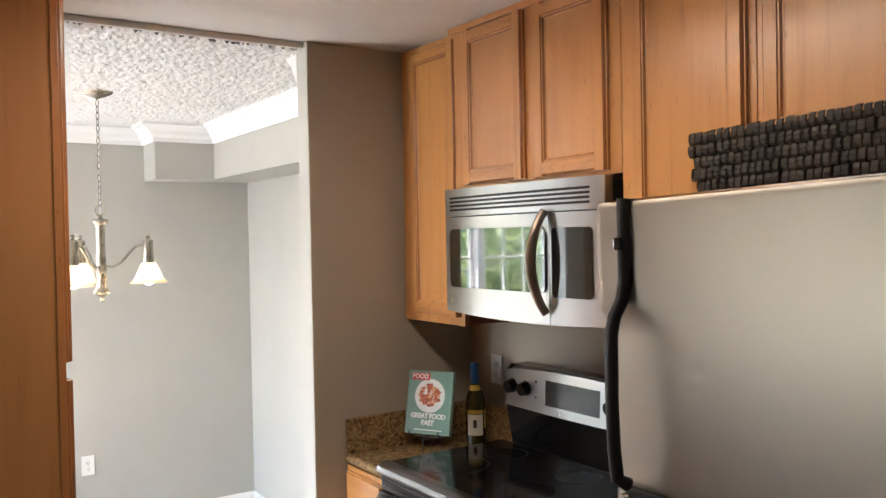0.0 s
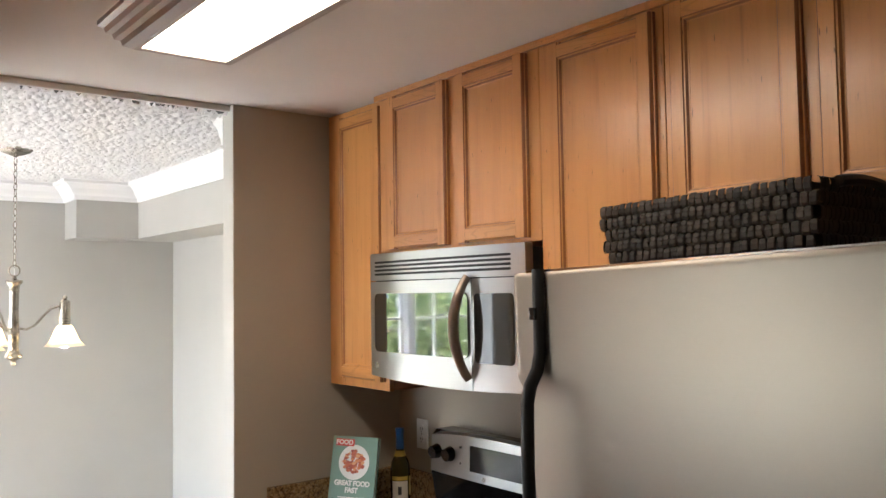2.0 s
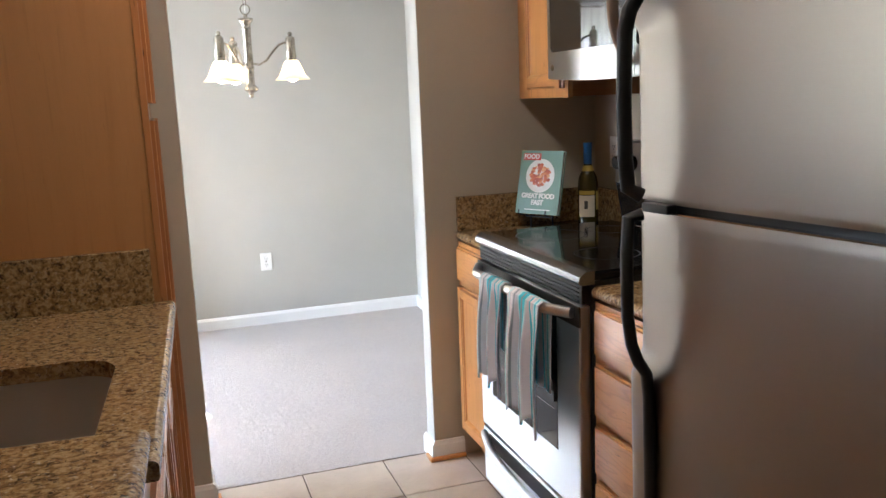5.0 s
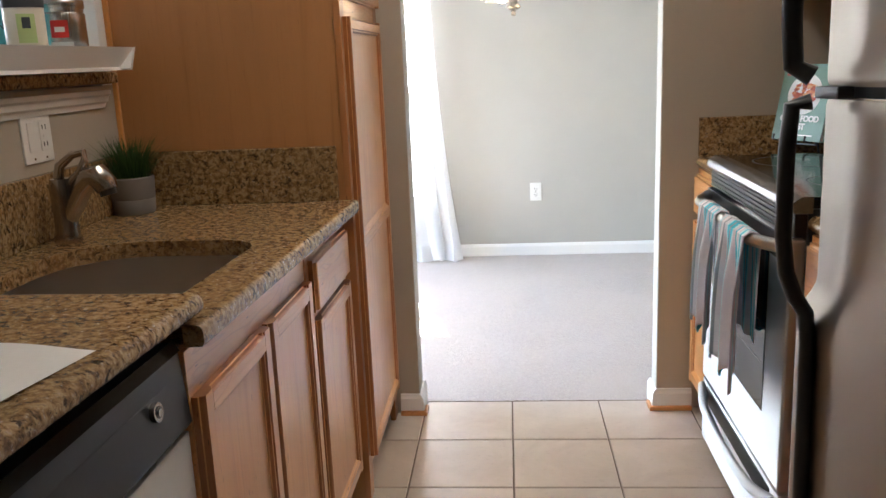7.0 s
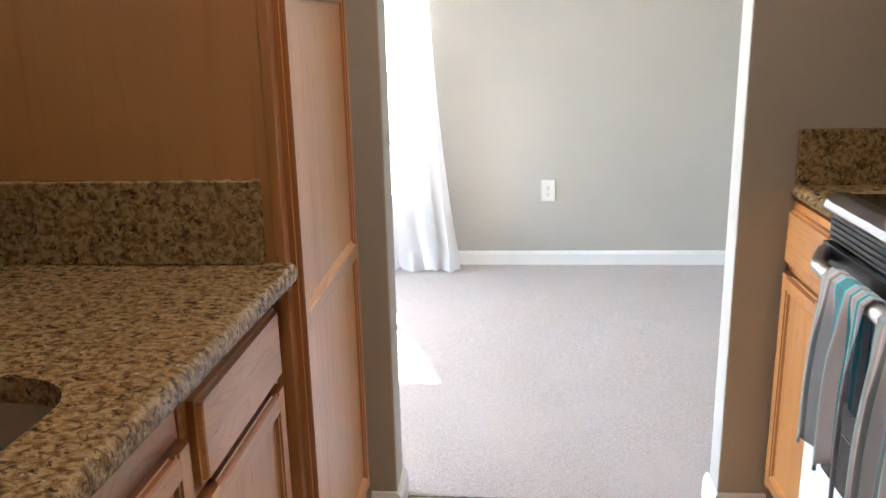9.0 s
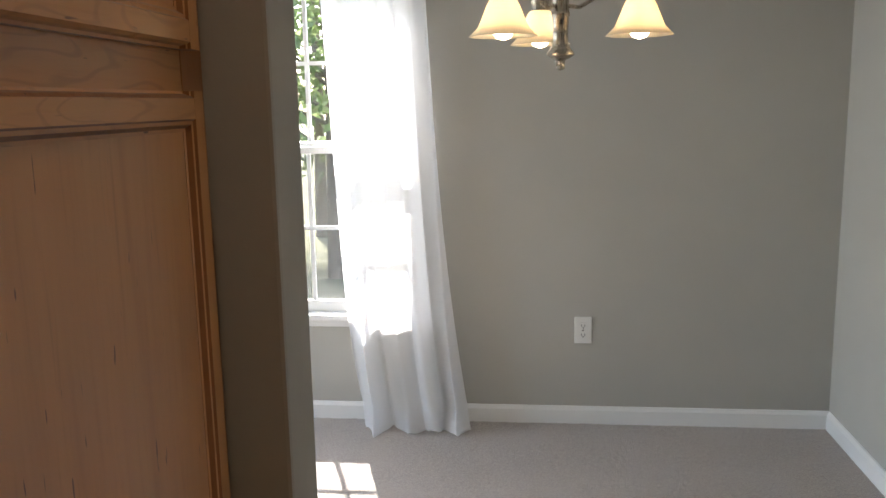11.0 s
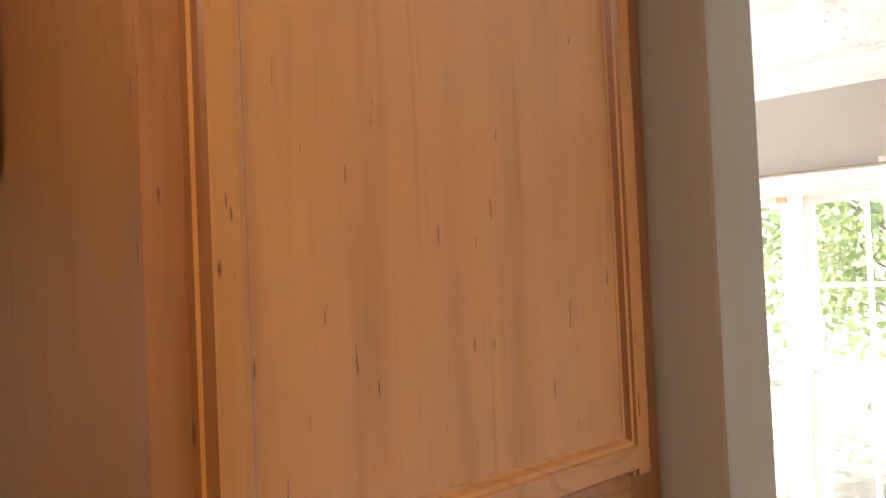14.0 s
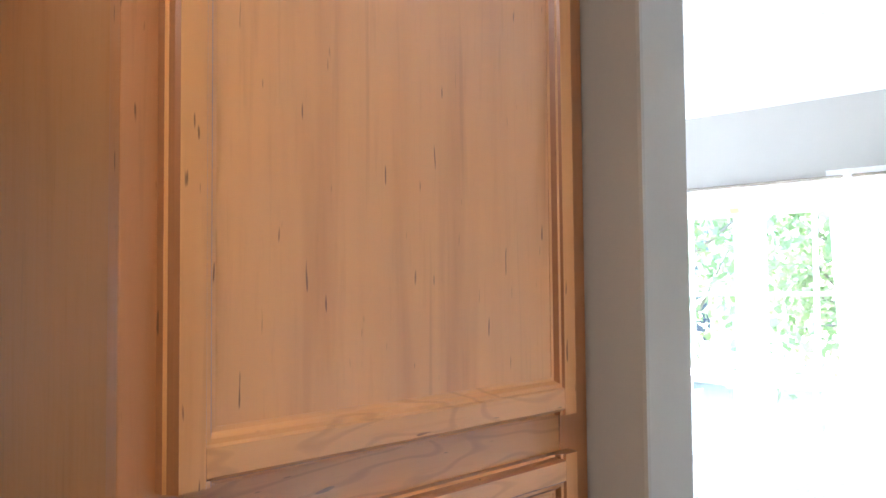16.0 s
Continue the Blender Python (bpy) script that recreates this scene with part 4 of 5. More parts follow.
# it stands a little askew and leans towards the oven
pivot = pose(FF, FY1 - 0.06, SEAM)
LEAN = pivot @ pose(0, 0, 0, -1.7, 0, 0.8) @ pivot.inverted()
fr.matrix_world = LEAN @ base_of(fr)

# ---- woven basket on the fridge ----
BX0, BX1, BY0, BY1, BZ = 1.31, 1.60, 0.675, 1.100, FTOP + 0.004
bk = thing("woven_basket", "dark brown woven rectangular basket standing on the fridge", "basket", ((BX0 + BX1) / 2, (BY0 + BY1) / 2, BZ))
inner = bmesh.new()
for b in ((BX0 + 0.010, BX0 + 0.016, BY0 + 0.010, BY1 - 0.010), (BX1 - 0.016, BX1 - 0.010, BY0 + 0.010, BY1 - 0.010), (BX0 + 0.010, BX1 - 0.010, BY0 + 0.010, BY0 + 0.016), (BX0 + 0.010, BX1 - 0.010, BY1 - 0.016, BY1 - 0.010)):
    box(*b, BZ, BZ + 0.108, 0.0, inner)
box(BX0 + 0.010, BX1 - 0.010, BY0 + 0.010, BY1 - 0.010, BZ, BZ + 0.008, 0.0, inner)
part("liner", inner, wicker, bk)
rnd = random.Random(4)
ROW = 0.0225


def strip_loop(bm, s, half, z, out, tilt):
    """One flat leaf strip folded over its row: swollen in the middle, tucked in at both ends; s along the wall, out from it."""
    rows = []
    for zz, push in ((0.0, -0.004), (0.22, 0.0005), (0.6, 0.0015), (0.9, 0.0), (1.0, -0.0045)):
        d = tilt * (zz - 0.5)
        h = half * (1.0 if 0.1 < zz < 0.95 else 0.9)
        rows.append([bm.verts.new((s + d + o * h, out + push - (0.0014 if abs(o) == 1 else 0.0), z + ROW * 1.08 * zz)) for o in (-1, -0.75, 0.75, 1)])
    for a, b in zip(rows, rows[1:]):
        for k in range(3):
            bm.faces.new((a[k], a[k + 1], b[k + 1], b[k]))
    return bm


for r in range(5):
    band = bmesh.new()
    z, grow = BZ + 0.001 + r * ROW, 0.0022 * r
    for side in range(4):
        length = ((BY1 - BY0) if side % 2 == 0 else (BX1 - BX0)) + 2 * grow
        pitch = 0.0152
        count = int(length / pitch)
        row = bmesh.new()
        for k in range(count + 1):
            s = (k + (0.45 if r % 2 else 0.0) + rnd.uniform(-0.12, 0.12)) * length / count - length / 2
            if abs(s) > length / 2 - 0.003:
                continue
            strip_loop(row, s, rnd.uniform(0.0066, 0.0074), z + rnd.uniform(-0.001, 0.0015), rnd.uniform(-0.001, 0.0015), rnd.uniform(-0.004, 0.001))
        cx, cy = (BX0 + BX1) / 2, (BY0 + BY1) / 2
        reach = ((BX1 - BX0) if side % 2 == 0 else (BY1 - BY0)) / 2 + grow
        # in its own frame a row runs along x and looks along y
        m = pose(cx, cy, 0, 0, 0, (90, 180, 270, 0)[side]) @ pose(0, reach, 0)
        bmesh.ops.transform(row, matrix=m, verts=row.verts[:])
        tmp = bpy.data.meshes.new("row")
        row.to_mesh(tmp)
        row.free()
        band.from_mesh(tmp)
        bpy.data.meshes.remove(tmp)
    part("weave_band", band, wicker, bk)
hd = arc(lambda s: (BX0 + 0.05 + (BX1 - BX0 - 0.10) * s, BY0 - 0.012, BZ + 0.108 + 0.008 * math.sin(math.pi * s)), 9)
part("handle", tube(hd, 0.010, 8), wicker, bk, smooth=True)
for z in (BZ + 0.035, BZ + 0.08):
    ring = arc(lambda s: (BX0 + 0.004, BY1 + 0.004 + 0.004 * math.cos(6.283 * s), z + 0.010 * math.sin(6.283 * s)), 13)
    part("corner_lace", tube(ring, 0.0013, 6, caps=False), wicker, bk)
bk.matrix_world = LEAN @ base_of(bk)

# ---- book on a stand, bottle, outlet ----
BOOK = pose(1.705, 2.708, 0.972, 0, 0, -60) @ pose(0, 0, 0, -13, 0, 0)    # width along x, cover looks along -y


def turned(bm, m):
    bmesh.ops.transform(bm, matrix=m, verts=bm.verts[:])
    return bm


bk = thing("cookbook", "green cookbook with a food photo standing on a black stand", "book", (1.705, 2.708, 0.914))
BW, BH = 0.188, 0.238
part("pages", turned(box(-BW / 2 + 0.003, BW / 2 - 0.004, 0.002, 0.016, 0.004, BH - 0.004), BOOK), cover_white, bk)
cv = bmesh.new()
box(-BW / 2, BW / 2, -0.001, 0.0015, 0, BH, 0.001, cv)
box(-BW / 2, BW / 2, 0.0165, 0.019, 0, BH, 0.001, cv)
box(-BW / 2 - 0.002, -BW / 2 + 0.001, -0.001, 0.019, 0, BH, 0.001, cv)
cover = part("cover", turned(cv, BOOK), cover_green, bk)
part("title_band", turned(box(-BW / 2 + 0.012, -0.004, -0.0022, -0.001, BH - 0.036, BH - 0.01), BOOK), cover_red, cover)
words("title", "FOOD", 0.024, BOOK @ pose(-0.045, -0.0028, BH - 0.023, 90, 0, 0), cover_white, cover, spacing=1.05, bold=0.0008)
words("headline", "GREAT FOOD", 0.025, BOOK @ pose(0.0, -0.0030, 0.067, 90, 0, 0), cover_white, cover, spacing=0.92, bold=0.0013)
words("headline", "FAST", 0.026, BOOK @ pose(0.0, -0.0030, 0.042, 90, 0, 0), cover_white, cover, spacing=0.92, bold=0.0013)
part("byline", turned(box(-0.055, 0.06, -0.002, -0.001, 0.014, 0.018), BOOK), cover_white, cover)
part("plate_print", turned(lathe([(0.0, 0.0), (0.048, 0.0004), (0.063, 0.0008), (0.064, 0.0)], 0, 0, 36), BOOK @ pose(0.0, -0.0012, 0.144, 90, 0, 0)), cover_white, cover)
fd = bmesh.new()
for k in range(120):
    a, r = rnd.uniform(0, 6.28), 0.046 * math.sqrt(rnd.random())
    bmesh.ops.create_icosphere(fd, subdivisions=1, radius=rnd.uniform(0.004, 0.008), matrix=BOOK @ pose(r * math.cos(a), -0.0022, 0.146 + r * 0.85 * math.sin(a)) @ Matrix.Diagonal((1.3, 0.09, 0.9, 1)))
part("food_print", fd, food_red, cover)
st = thing("book_stand", "small black wire book stand on the counter", "book stand", (1.71, 2.71, 0.914))
for sx in (-0.06, 0.06):
    part("leg", turned(tube([(sx, -0.03, 0.012), (sx, -0.03, -0.004), (sx, 0.024, -0.008), (sx, 0.026, 0.17)], 0.003, 6), BOOK), black, st)
part("back_leg", tube([tuple(BOOK @ Vector((0, 0.027, 0.16))), (1.80, 2.76, 0.914)], 0.003, 6), black, st)
part("foot", tube([tuple(BOOK @ Vector((0.0, -0.03, -0.006))), tuple(BOOK @ Vector((0.0, -0.035, -0.006)))[:2] + (0.913,)], 0.003, 6), black, st)
part("bar", turned(tube([(-0.06, 0.024, -0.008), (0.06, 0.024, -0.008)], 0.003, 6), BOOK), black, st)

bt = thing("wine_bottle", "green glass wine bottle with cream label and blue foil", "bottle", (1.895, 2.655, 0.912))
bx, by, bz = 1.895, 2.655, 0.912
part("glass", lathe([(0.0, bz + 0.003), (0.030, bz), (0.037, bz + 0.004), (0.0375, bz + 0.02), (0.0375, bz + 0.165), (0.034, bz + 0.19), (0.022, bz + 0.215), (0.0155, bz + 0.235), (0.0145, bz + 0.262), (0.0, bz + 0.262)], bx, by, 32), bottle_glass, bt, smooth=True)
part("foil", lathe([(0.0158, bz + 0.24), (0.0153, bz + 0.3), (0.0165, bz + 0.302), (0.0165, bz + 0.318), (0.0, bz + 0.32)], bx, by, 24), foil_blue, bt, smooth=True)


def wrap(r, z0, z1, a0, a1, x, y):
    return sheet(lambda u, v: (x + r * math.cos(a0 + (a1 - a0) * u), y + r * math.sin(a0 + (a1 - a0) * u), z0 + (z1 - z0) * v), 14, 1)


part("label", wrap(0.0381, bz + 0.045, bz + 0.125, 3.2, 4.9, bx, by), label_paper, bt)
part("neck_label", wrap(0.0385, bz + 0.128, bz + 0.142, 3.2, 4.9, bx, by), label_gold, bt)
part("label_picture", wrap(0.0385, bz + 0.075, bz + 0.105, 3.85, 4.2, bx, by), dark_ink, bt)
part("neck_medal", lathe([(0.0235, bz + 0.214), (0.0195, bz + 0.224), (0.0172, bz + 0.234)], bx, by, 24), label_gold, bt, smooth=True)
part("back_label", wrap(0.0381, bz + 0.07, bz + 0.14, 5.1, 6.1, bx, by), label_gold, bt)


def wall_plate(name, m, w, h, kind, label):
    """A cover plate facing -y in its own frame, with sockets or a rocker."""
    t = thing(name, label, "outlet", tuple(m.translation))
    part("plate", turned(box(-w / 2, w / 2, -0.006, 0, -h / 2, h / 2, 0.003), m), white_plastic, t)
    for cx, what in kind:
        if what == "duplex":
            for cz in (-0.0195, 0.0195):
                s = part("socket", turned(tube([(cx, -0.009, cz), (cx, -0.004, cz)], 0.0165, 20), m), white_plastic, t)
                for dx in (-0.0065, 0.0065):
                    part("slot", turned(box(cx + dx - 0.0012, cx + dx + 0.0012, -0.0096, -0.0088, cz - 0.003, cz + 0.006), m), black, s)
                part("ground_hole", turned(tube([(cx, -0.0096, cz - 0.009), (cx, -0.0088, cz - 0.009)], 0.0028, 8), m), black, s)
            part("screw", turned(tube([(cx, -0.0075, 0), (cx, -0.005, 0)], 0.003, 8), m), chrome, t)
        else:
            s = part("rocker" if what == "rocker" else "insert", turned(box(cx - 0.0165, cx + 0.0165, -0.0085, -0.004, -0.033, 0.033, 0.0015), m), white_plastic, t)
            if what == "gfci":
                for cz in (-0.019, 0.019):
                    for dx in (-0.0065, 0.0065):
                        part("slot", turned(box(cx + dx - 0.0013, cx + dx + 0.0013, -0.0092, -0.0084, cz - 0.004, cz + 0.006), m), black, s)
                part("reset_button", turned(box(cx - 0.006, cx + 0.006, -0.010, -0.008, -0.004, 0.004), m), white_plastic, s)
            for cz in (-0.048, 0.048):
                part("screw", turned(tube([(cx, -0.0075, cz), (cx, -0.005, cz)], 0.003, 8), m), chrome, t)
    return t


wall_plate("wall_outlet", pose(0.973, FAR, 0.414), 0.072, 0.116, [(0, "duplex")], "white duplex outlet on the dining wall")
wall_plate("counter_outlet", pose(KR, 2.70, 1.185, 0, 0, -90), 0.072, 0.116, [(0, "duplex")], "white outlet plate above the counter")
wall_plate("switch_outlet_plate", pose(KL, 1.803, 1.135, 0, 0, 90), 0.117, 0.116, [(-0.024, "rocker"), (0.024, "gfci")], "white rocker switch and outlet plate above the sink")

# ---- ceiling light ----
LX0, LX1, LY0, LY1 = 0.652, 1.04, 1.0, 2.187
lt = thing("ceiling_light", "lit fluorescent ceiling light with ribbed wooden frame", "ceiling light", ((LX0 + LX1) / 2, 1.64, 2.36))
LF = [(0.0, 2.438), (0.0, 2.425), (0.012, 2.418), (0.016, 2.405), (0.028, 2.400), (0.032, 2.388), (0.044, 2.383), (0.048, 2.370), (0.06, 2.364), (0.068, 2.360), (0.082, 2.362), (0.082, 2.438)]
greyed = plain("frame_grey", (0.42, 0.37, 0.33), 0.35)
fm = bmesh.new()
rings = [[fm.verts.new(q) for q in ((LX0 + u, LY0 + u, z), (LX1 - u, LY0 + u, z), (LX1 - u, LY1 - u, z), (LX0 + u, LY1 - u, z))] for u, z in LF]
for p, q in zip(rings, rings[1:]):
    for k in range(4):
        fm.faces.new((p[k], p[(k + 1) % 4], q[(k + 1) % 4], q[k]))
part("frame", fm, greyed, lt, "ribbed grey-brown frame")
part("diffuser", box(LX0 + 0.075, LX1 - 0.075, LY0 + 0.075, LY1 - 0.075, 2.368, 2.374), tube_m, lt, "glowing white diffuser")

# ---- left side: pantry ----
PF, PY0, PY1 = 0.378, 2.214, FACE_L - 0.003
pn = thing("pantry_cabinet", "tall maple pantry cabinet with an upper and a lower door", "cabinet", (0.06, 2.5, 0))
part("side_panel", box(KL + 0.003, PF - 0.018, PY0, PY0 + 0.018, 0.0, CEIL - 0.004), veneer, pn, "maple veneer side panel")
part("side_panel", box(KL + 0.003, PF - 0.018, PY1 - 0.018, PY1, 0.0, CEIL - 0.004), veneer, pn)
part("back_panel", box(KL + 0.003, KL + 0.010, PY0 + 0.018, PY1 - 0.018, 0.1, CEIL - 0.004), veneer, pn)
ff = bmesh.new()
box(PF - 0.018, PF, PY0 - 0.004, PY0 + 0.05, 0.0, CEIL - 0.004, 0.0015, ff)
box(PF - 0.018, PF, PY1 - 0.06, PY1, 0.0, CEIL - 0.004, 0.0015, ff)
part("face_frame", ff, maple_frame, pn)
for z0, z1 in ((0.1, 0.145), (1.37, 1.455), (CEIL - 0.06, CEIL - 0.004)):
    part("face_rail", box(PF - 0.017, PF - 0.001, PY0 + 0.05, PY1 - 0.06, z0, z1, 0.001), maple_y, pn)
part("toe_kick", box(PF - 0.09, PF - 0.075, PY0, PY1, 0.0, 0.1), veneer, pn)
for z in (0.1, 0.55, 0.95, 1.415, 1.715, 2.05):
    part("shelf", box(KL + 0.012, PF - 0.022, PY0 + 0.019, PY1 - 0.019, z, z + 0.018, 0.001), ply, pn, "pale plywood shelf")
ud = cabinet_door(pn, PF, 1, 2.240, 2.782, 1.432, CEIL - 0.03, 0.045, label="upper maple door with mineral flecks")
for z in (1.53, 2.25):
    part("hinge", box(PF - 0.05, PF - 0.02, PY1 - 0.05, PY1 - 0.032, z, z + 0.04, 0.003), chrome, ud)
cabinet_door(pn, PF, 1, 2.240, 2.782, 0.13, 1.386, 0.045, rails=(0.775,), label="lower maple door with two panels")

# ---- left side: base cabinets ----
LFX = 0.347


def left_base(name, y0, y1, fronts, label):
    c = thing(name, label, "cabinet", (0.05, (y0 + y1) / 2, 0))
    part("body", box(KL + 0.003, LFX - 0.018, y0, y1, 0.1, 0.69), veneer, c)
    part("toe_kick", box(LFX - 0.09, LFX - 0.075, y0, y1, 0.0, 0.1), veneer, c)
    part("face_frame", box(LFX - 0.018, LFX, y0, y1, 0.1, 0.868, 0.0015), maple_y, c)
    for kind, a, b, z0, z1 in fronts:
        if kind == "door":
            cabinet_door(c, LFX, 1, a, b, z0, z1, 0.05)
        else:
            drawer_front(c, LFX, 1, a, b, z0, z1)
    return c


lb1 = left_base("drawer_base_cabinet", 1.79, 2.208, [("drawer", 1.816, 2.184, 0.708, 0.832), ("door", 1.816, 2.184, 0.125, 0.688)], "maple base cabinet with drawer and door beside the pantry")
lb2 = left_base("sink_base_cabinet", 1.12, 1.788, [("door", 1.126, 1.462, 0.125, 0.795), ("door", 1.470, 1.782, 0.125, 0.795)], "two-door maple sink base cabinet")

# counter with the sink cut-out
SX0, SX1, SY0, SY1, CT, CTH = -0.12, 0.293, 1.17, 1.716, 0.905, 0.034


def rounded(x0, x1, y0, y1, r, n=8):
    pts = []
    b = r * 2.1        # the corners towards the wall are wider
    for cx, cy, a0, q in ((x1 - r, y1 - r, 0, r), (x0 + b, y1 - b, 90, b), (x0 + b, y0 + b, 180, b), (x1 - r, y0 + r, 270, r)):
        for k in range(n + 1):
            a = radians(a0 + 90 * k / n)
            pts.append((cx + q * math.cos(a), cy + q * math.sin(a)))
    return pts


ct = thing("sink_counter", "speckled brown granite counter with an undermount sink cut-out", "countertop", (0.07, 1.6, 0.87))
hole = rounded(SX0, SX1, SY0, SY1, 0.085)
CY0, CY1 = 1.135, 2.209
bm = bmesh.new()
top_in = [bm.verts.new((x, y, CT)) for x, y in hole]
bot_in = [bm.verts.new((x, y, CT - CTH)) for x, y in hole]
n = len(hole)
for k in range(n):
    bm.faces.new((top_in[k], top_in[(k + 1) % n], bot_in[(k + 1) % n], bot_in[k]))
q = n // 4
FXT = 0.384
cor = [bm.verts.new(p) for p in ((FXT, CY1, CT), (KL + 0.003, CY1, CT), (KL + 0.003, CY0, CT), (FXT, CY0, CT))]
for s in range(4):
    ring = [top_in[(s * q + k) % n] for k in range(q)]
    for a, b in zip(ring, ring[1:]):
        bm.faces.new((cor[s], a, b))
    bm.faces.new((cor[s], ring[-1], top_in[((s + 1) * q) % n], cor[(s + 1) % 4]))
part("slab", bm, granite, ct)
r = CTH / 2
edge = [(FXT - 0.02, CT), (FXT, CT), (FXT + 0.006, CT - 0.001), (FXT + 0.010, CT - 0.005), (FXT + 0.012, CT - 0.011), (FXT + 0.012, CT - CTH + 0.007), (FXT + 0.009, CT - CTH + 0.001), (FXT, CT - CTH), (FXT - 0.02, CT - CTH)]
part("front_edge", prism([(x, z - 0.0005) for x, z in edge], "y", CY0, CY1), granite, ct, smooth=True)
part("slab_underside", box(0.29, FXT, CY0, CY1, CT - CTH, CT - CTH + 0.004), granite, ct)
bs = thing("backsplash", "low speckled granite backsplash strip on the wall and pantry side", "backsplash", (KL, 1.4, CT))
part("backsplash_end", box(KL + 0.024, 0.345, PY0 - 0.023, PY0 - 0.003, CT + 0.001, 1.052, 0.003), granite, bs)
part("backsplash_run", box(KL + 0.003, KL + 0.023, 0.42, PY0 - 0.003, CT + 0.001, 1.052, 0.003), granite, bs)

sk = thing("sink", "stainless undermount sink bowl", "sink", (0.05, 1.42, 0.69))
bowl = bmesh.new()
prev = None
for dz, ins, rr in ((0.0, -0.006, 0.085), (-0.02, -0.004, 0.085), (-0.15, 0.008, 0.08), (-0.175, 0.02, 0.07), (-0.185, 0.045, 0.05)):
    ring = [bowl.verts.new((x, y, CT - CTH + dz)) for x, y in rounded(SX0 + ins, SX1 - ins, SY0 + ins, SY1 - ins, rr)]
    if prev:
        for k in range(len(ring)):
            bowl.faces.new((prev[k], prev[(k + 1) % n], ring[(k + 1) % n], ring[k]))
    prev = ring
bowl.faces.new(prev)
part("bowl", bowl, steel_sink, sk, smooth=True)
part("drain", lathe([(0.0, CT - CTH - 0.181), (0.03, CT - CTH - 0.181), (0.042, CT - CTH - 0.183)], 0.05, 1.42, 24), chrome, sk)

# the raised slab over the dishwasher
hs = thing("raised_counter", "thick speckled granite counter slab over the dishwasher", "countertop", (0.07, 0.75, 0.905))
part("slab", prism(counter_profile(0.386, KL + 0.003, 0.943, 0.032, 1), "y", 0.42, 1.17), granite, hs, smooth=True)
part("build_up", box(KL + 0.01, 0.33, 0.43, 1.098, 0.866, 0.910), black, hs)
ps = thing("paper_sheet", "loose white paper sheet on the granite counter", "paper", (0.22, 0.8, 0.944))
part("sheet", sheet(lambda u, v: (0.355 - 0.19 * u - 0.03 * v, 0.92 - 0.28 * v + 0.03 * u, 0.9445 + 0.003 * math.sin(3 * u + 2 * v) ** 2), 8, 8), paper_m, ps)

# dishwasher
dw = thing("dishwasher", "dishwasher with black control panel and white door", "dishwasher", (0.05, 0.74, 0))
part("body", box(KL + 0.01, 0.32, 0.435, 1.115, 0.1, 0.862), black, dw)
cp = part("control_panel", prism([(0.30, 0.752), (0.345, 0.752), (0.353, 0.762), (0.343, 0.872), (0.334, 0.884), (0.30, 0.884)], "y", 0.432, 1.117), black, dw, "black control panel")
part("fascia", prism([(0.3475, 0.768), (0.3545, 0.768), (0.3465, 0.84), (0.3395, 0.84)], "y", 0.47, 1.06), black, cp)
bt_ = part("start_button", tube([(0.345, 1.012, 0.822), (0.356, 1.012, 0.823)], 0.0135, 22), faucet_metal, cp, "round metal start button", smooth=True)
part("button_ring", tube([(0.3555, 1.012, 0.823), (0.3572, 1.012, 0.823)], 0.0085, 18), black_gloss, bt_)
part("button_centre", tube([(0.3568, 1.012, 0.823), (0.3585, 1.012, 0.823)], 0.0055, 16), faucet_metal, bt_)
part("panel_rim", prism([(0.334, 0.884), (0.343, 0.872), (0.3465, 0.872), (0.338, 0.888)], "y", 0.432, 1.117), black_gloss, cp)
part("door", box(0.32, 0.347, 0.433, 1.117, 0.13, 0.748, 0.004), white_enamel, dw, "white door panel")
part("toe_kick", box(0.26, 0.275, 0.435, 1.115, 0.0, 0.12), black, dw)
ep = thing("end_panel", "maple end panel closing the counter", "cabinet panel", (0.05, 0.42, 0))
part("panel", box(KL + 0.003, 0.345, 0.405, 0.425, 0.0, 0.90), veneer, ep)

# this run stands slightly out of square with the pantry
pivot = pose(0.37, 2.2, 0)
for ob, deg in ((lb1, -0.8), (lb2, -1.1), (ct, -2.3), (sk, -2.3), (hs, -2.3), (ps, -2.3), (dw, -1.3), (ep, -1.3)):
    ob.matrix_world = pivot @ pose(0, 0, 0, 0, 0, deg) @ pivot.inverted() @ base_of(ob)

# faucet
fc = thing("kitchen_faucet", "brushed nickel pull-out kitchen faucet with loop lever", "faucet", (-0.168, 1.735, 0.906))
fx, fy = -0.168, 1.735
part("body", lathe([(0.0, 0.906), (0.028, 0.906), (0.030, 0.911), (0.025, 0.93), (0.024, 1.0), (0.026, 1.03), (0.022, 1.048), (0.0, 1.052)], fx, fy, 24), faucet_metal, fc, smooth=True)
sp = [(fx + 0.004, fy, 0.955), (fx + 0.028, fy - 0.004, 0.99), (fx + 0.05, fy - 0.007, 1.024), (fx + 0.072, fy - 0.01, 1.050), (fx + 0.092, fy - 0.012, 1.052), (fx + 0.106, fy - 0.014, 1.036), (fx + 0.111, fy - 0.015, 1.022)]
part("spout", tube(sp, [0.019, 0.02, 0.021, 0.025, 0.028, 0.026, 0.022], 18), faucet_metal, fc, smooth=True)
part("aerator", tube([(fx + 0.110, fy - 0.015, 1.024), (fx + 0.113, fy - 0.015, 1.012)], 0.018, 14), black, fc)
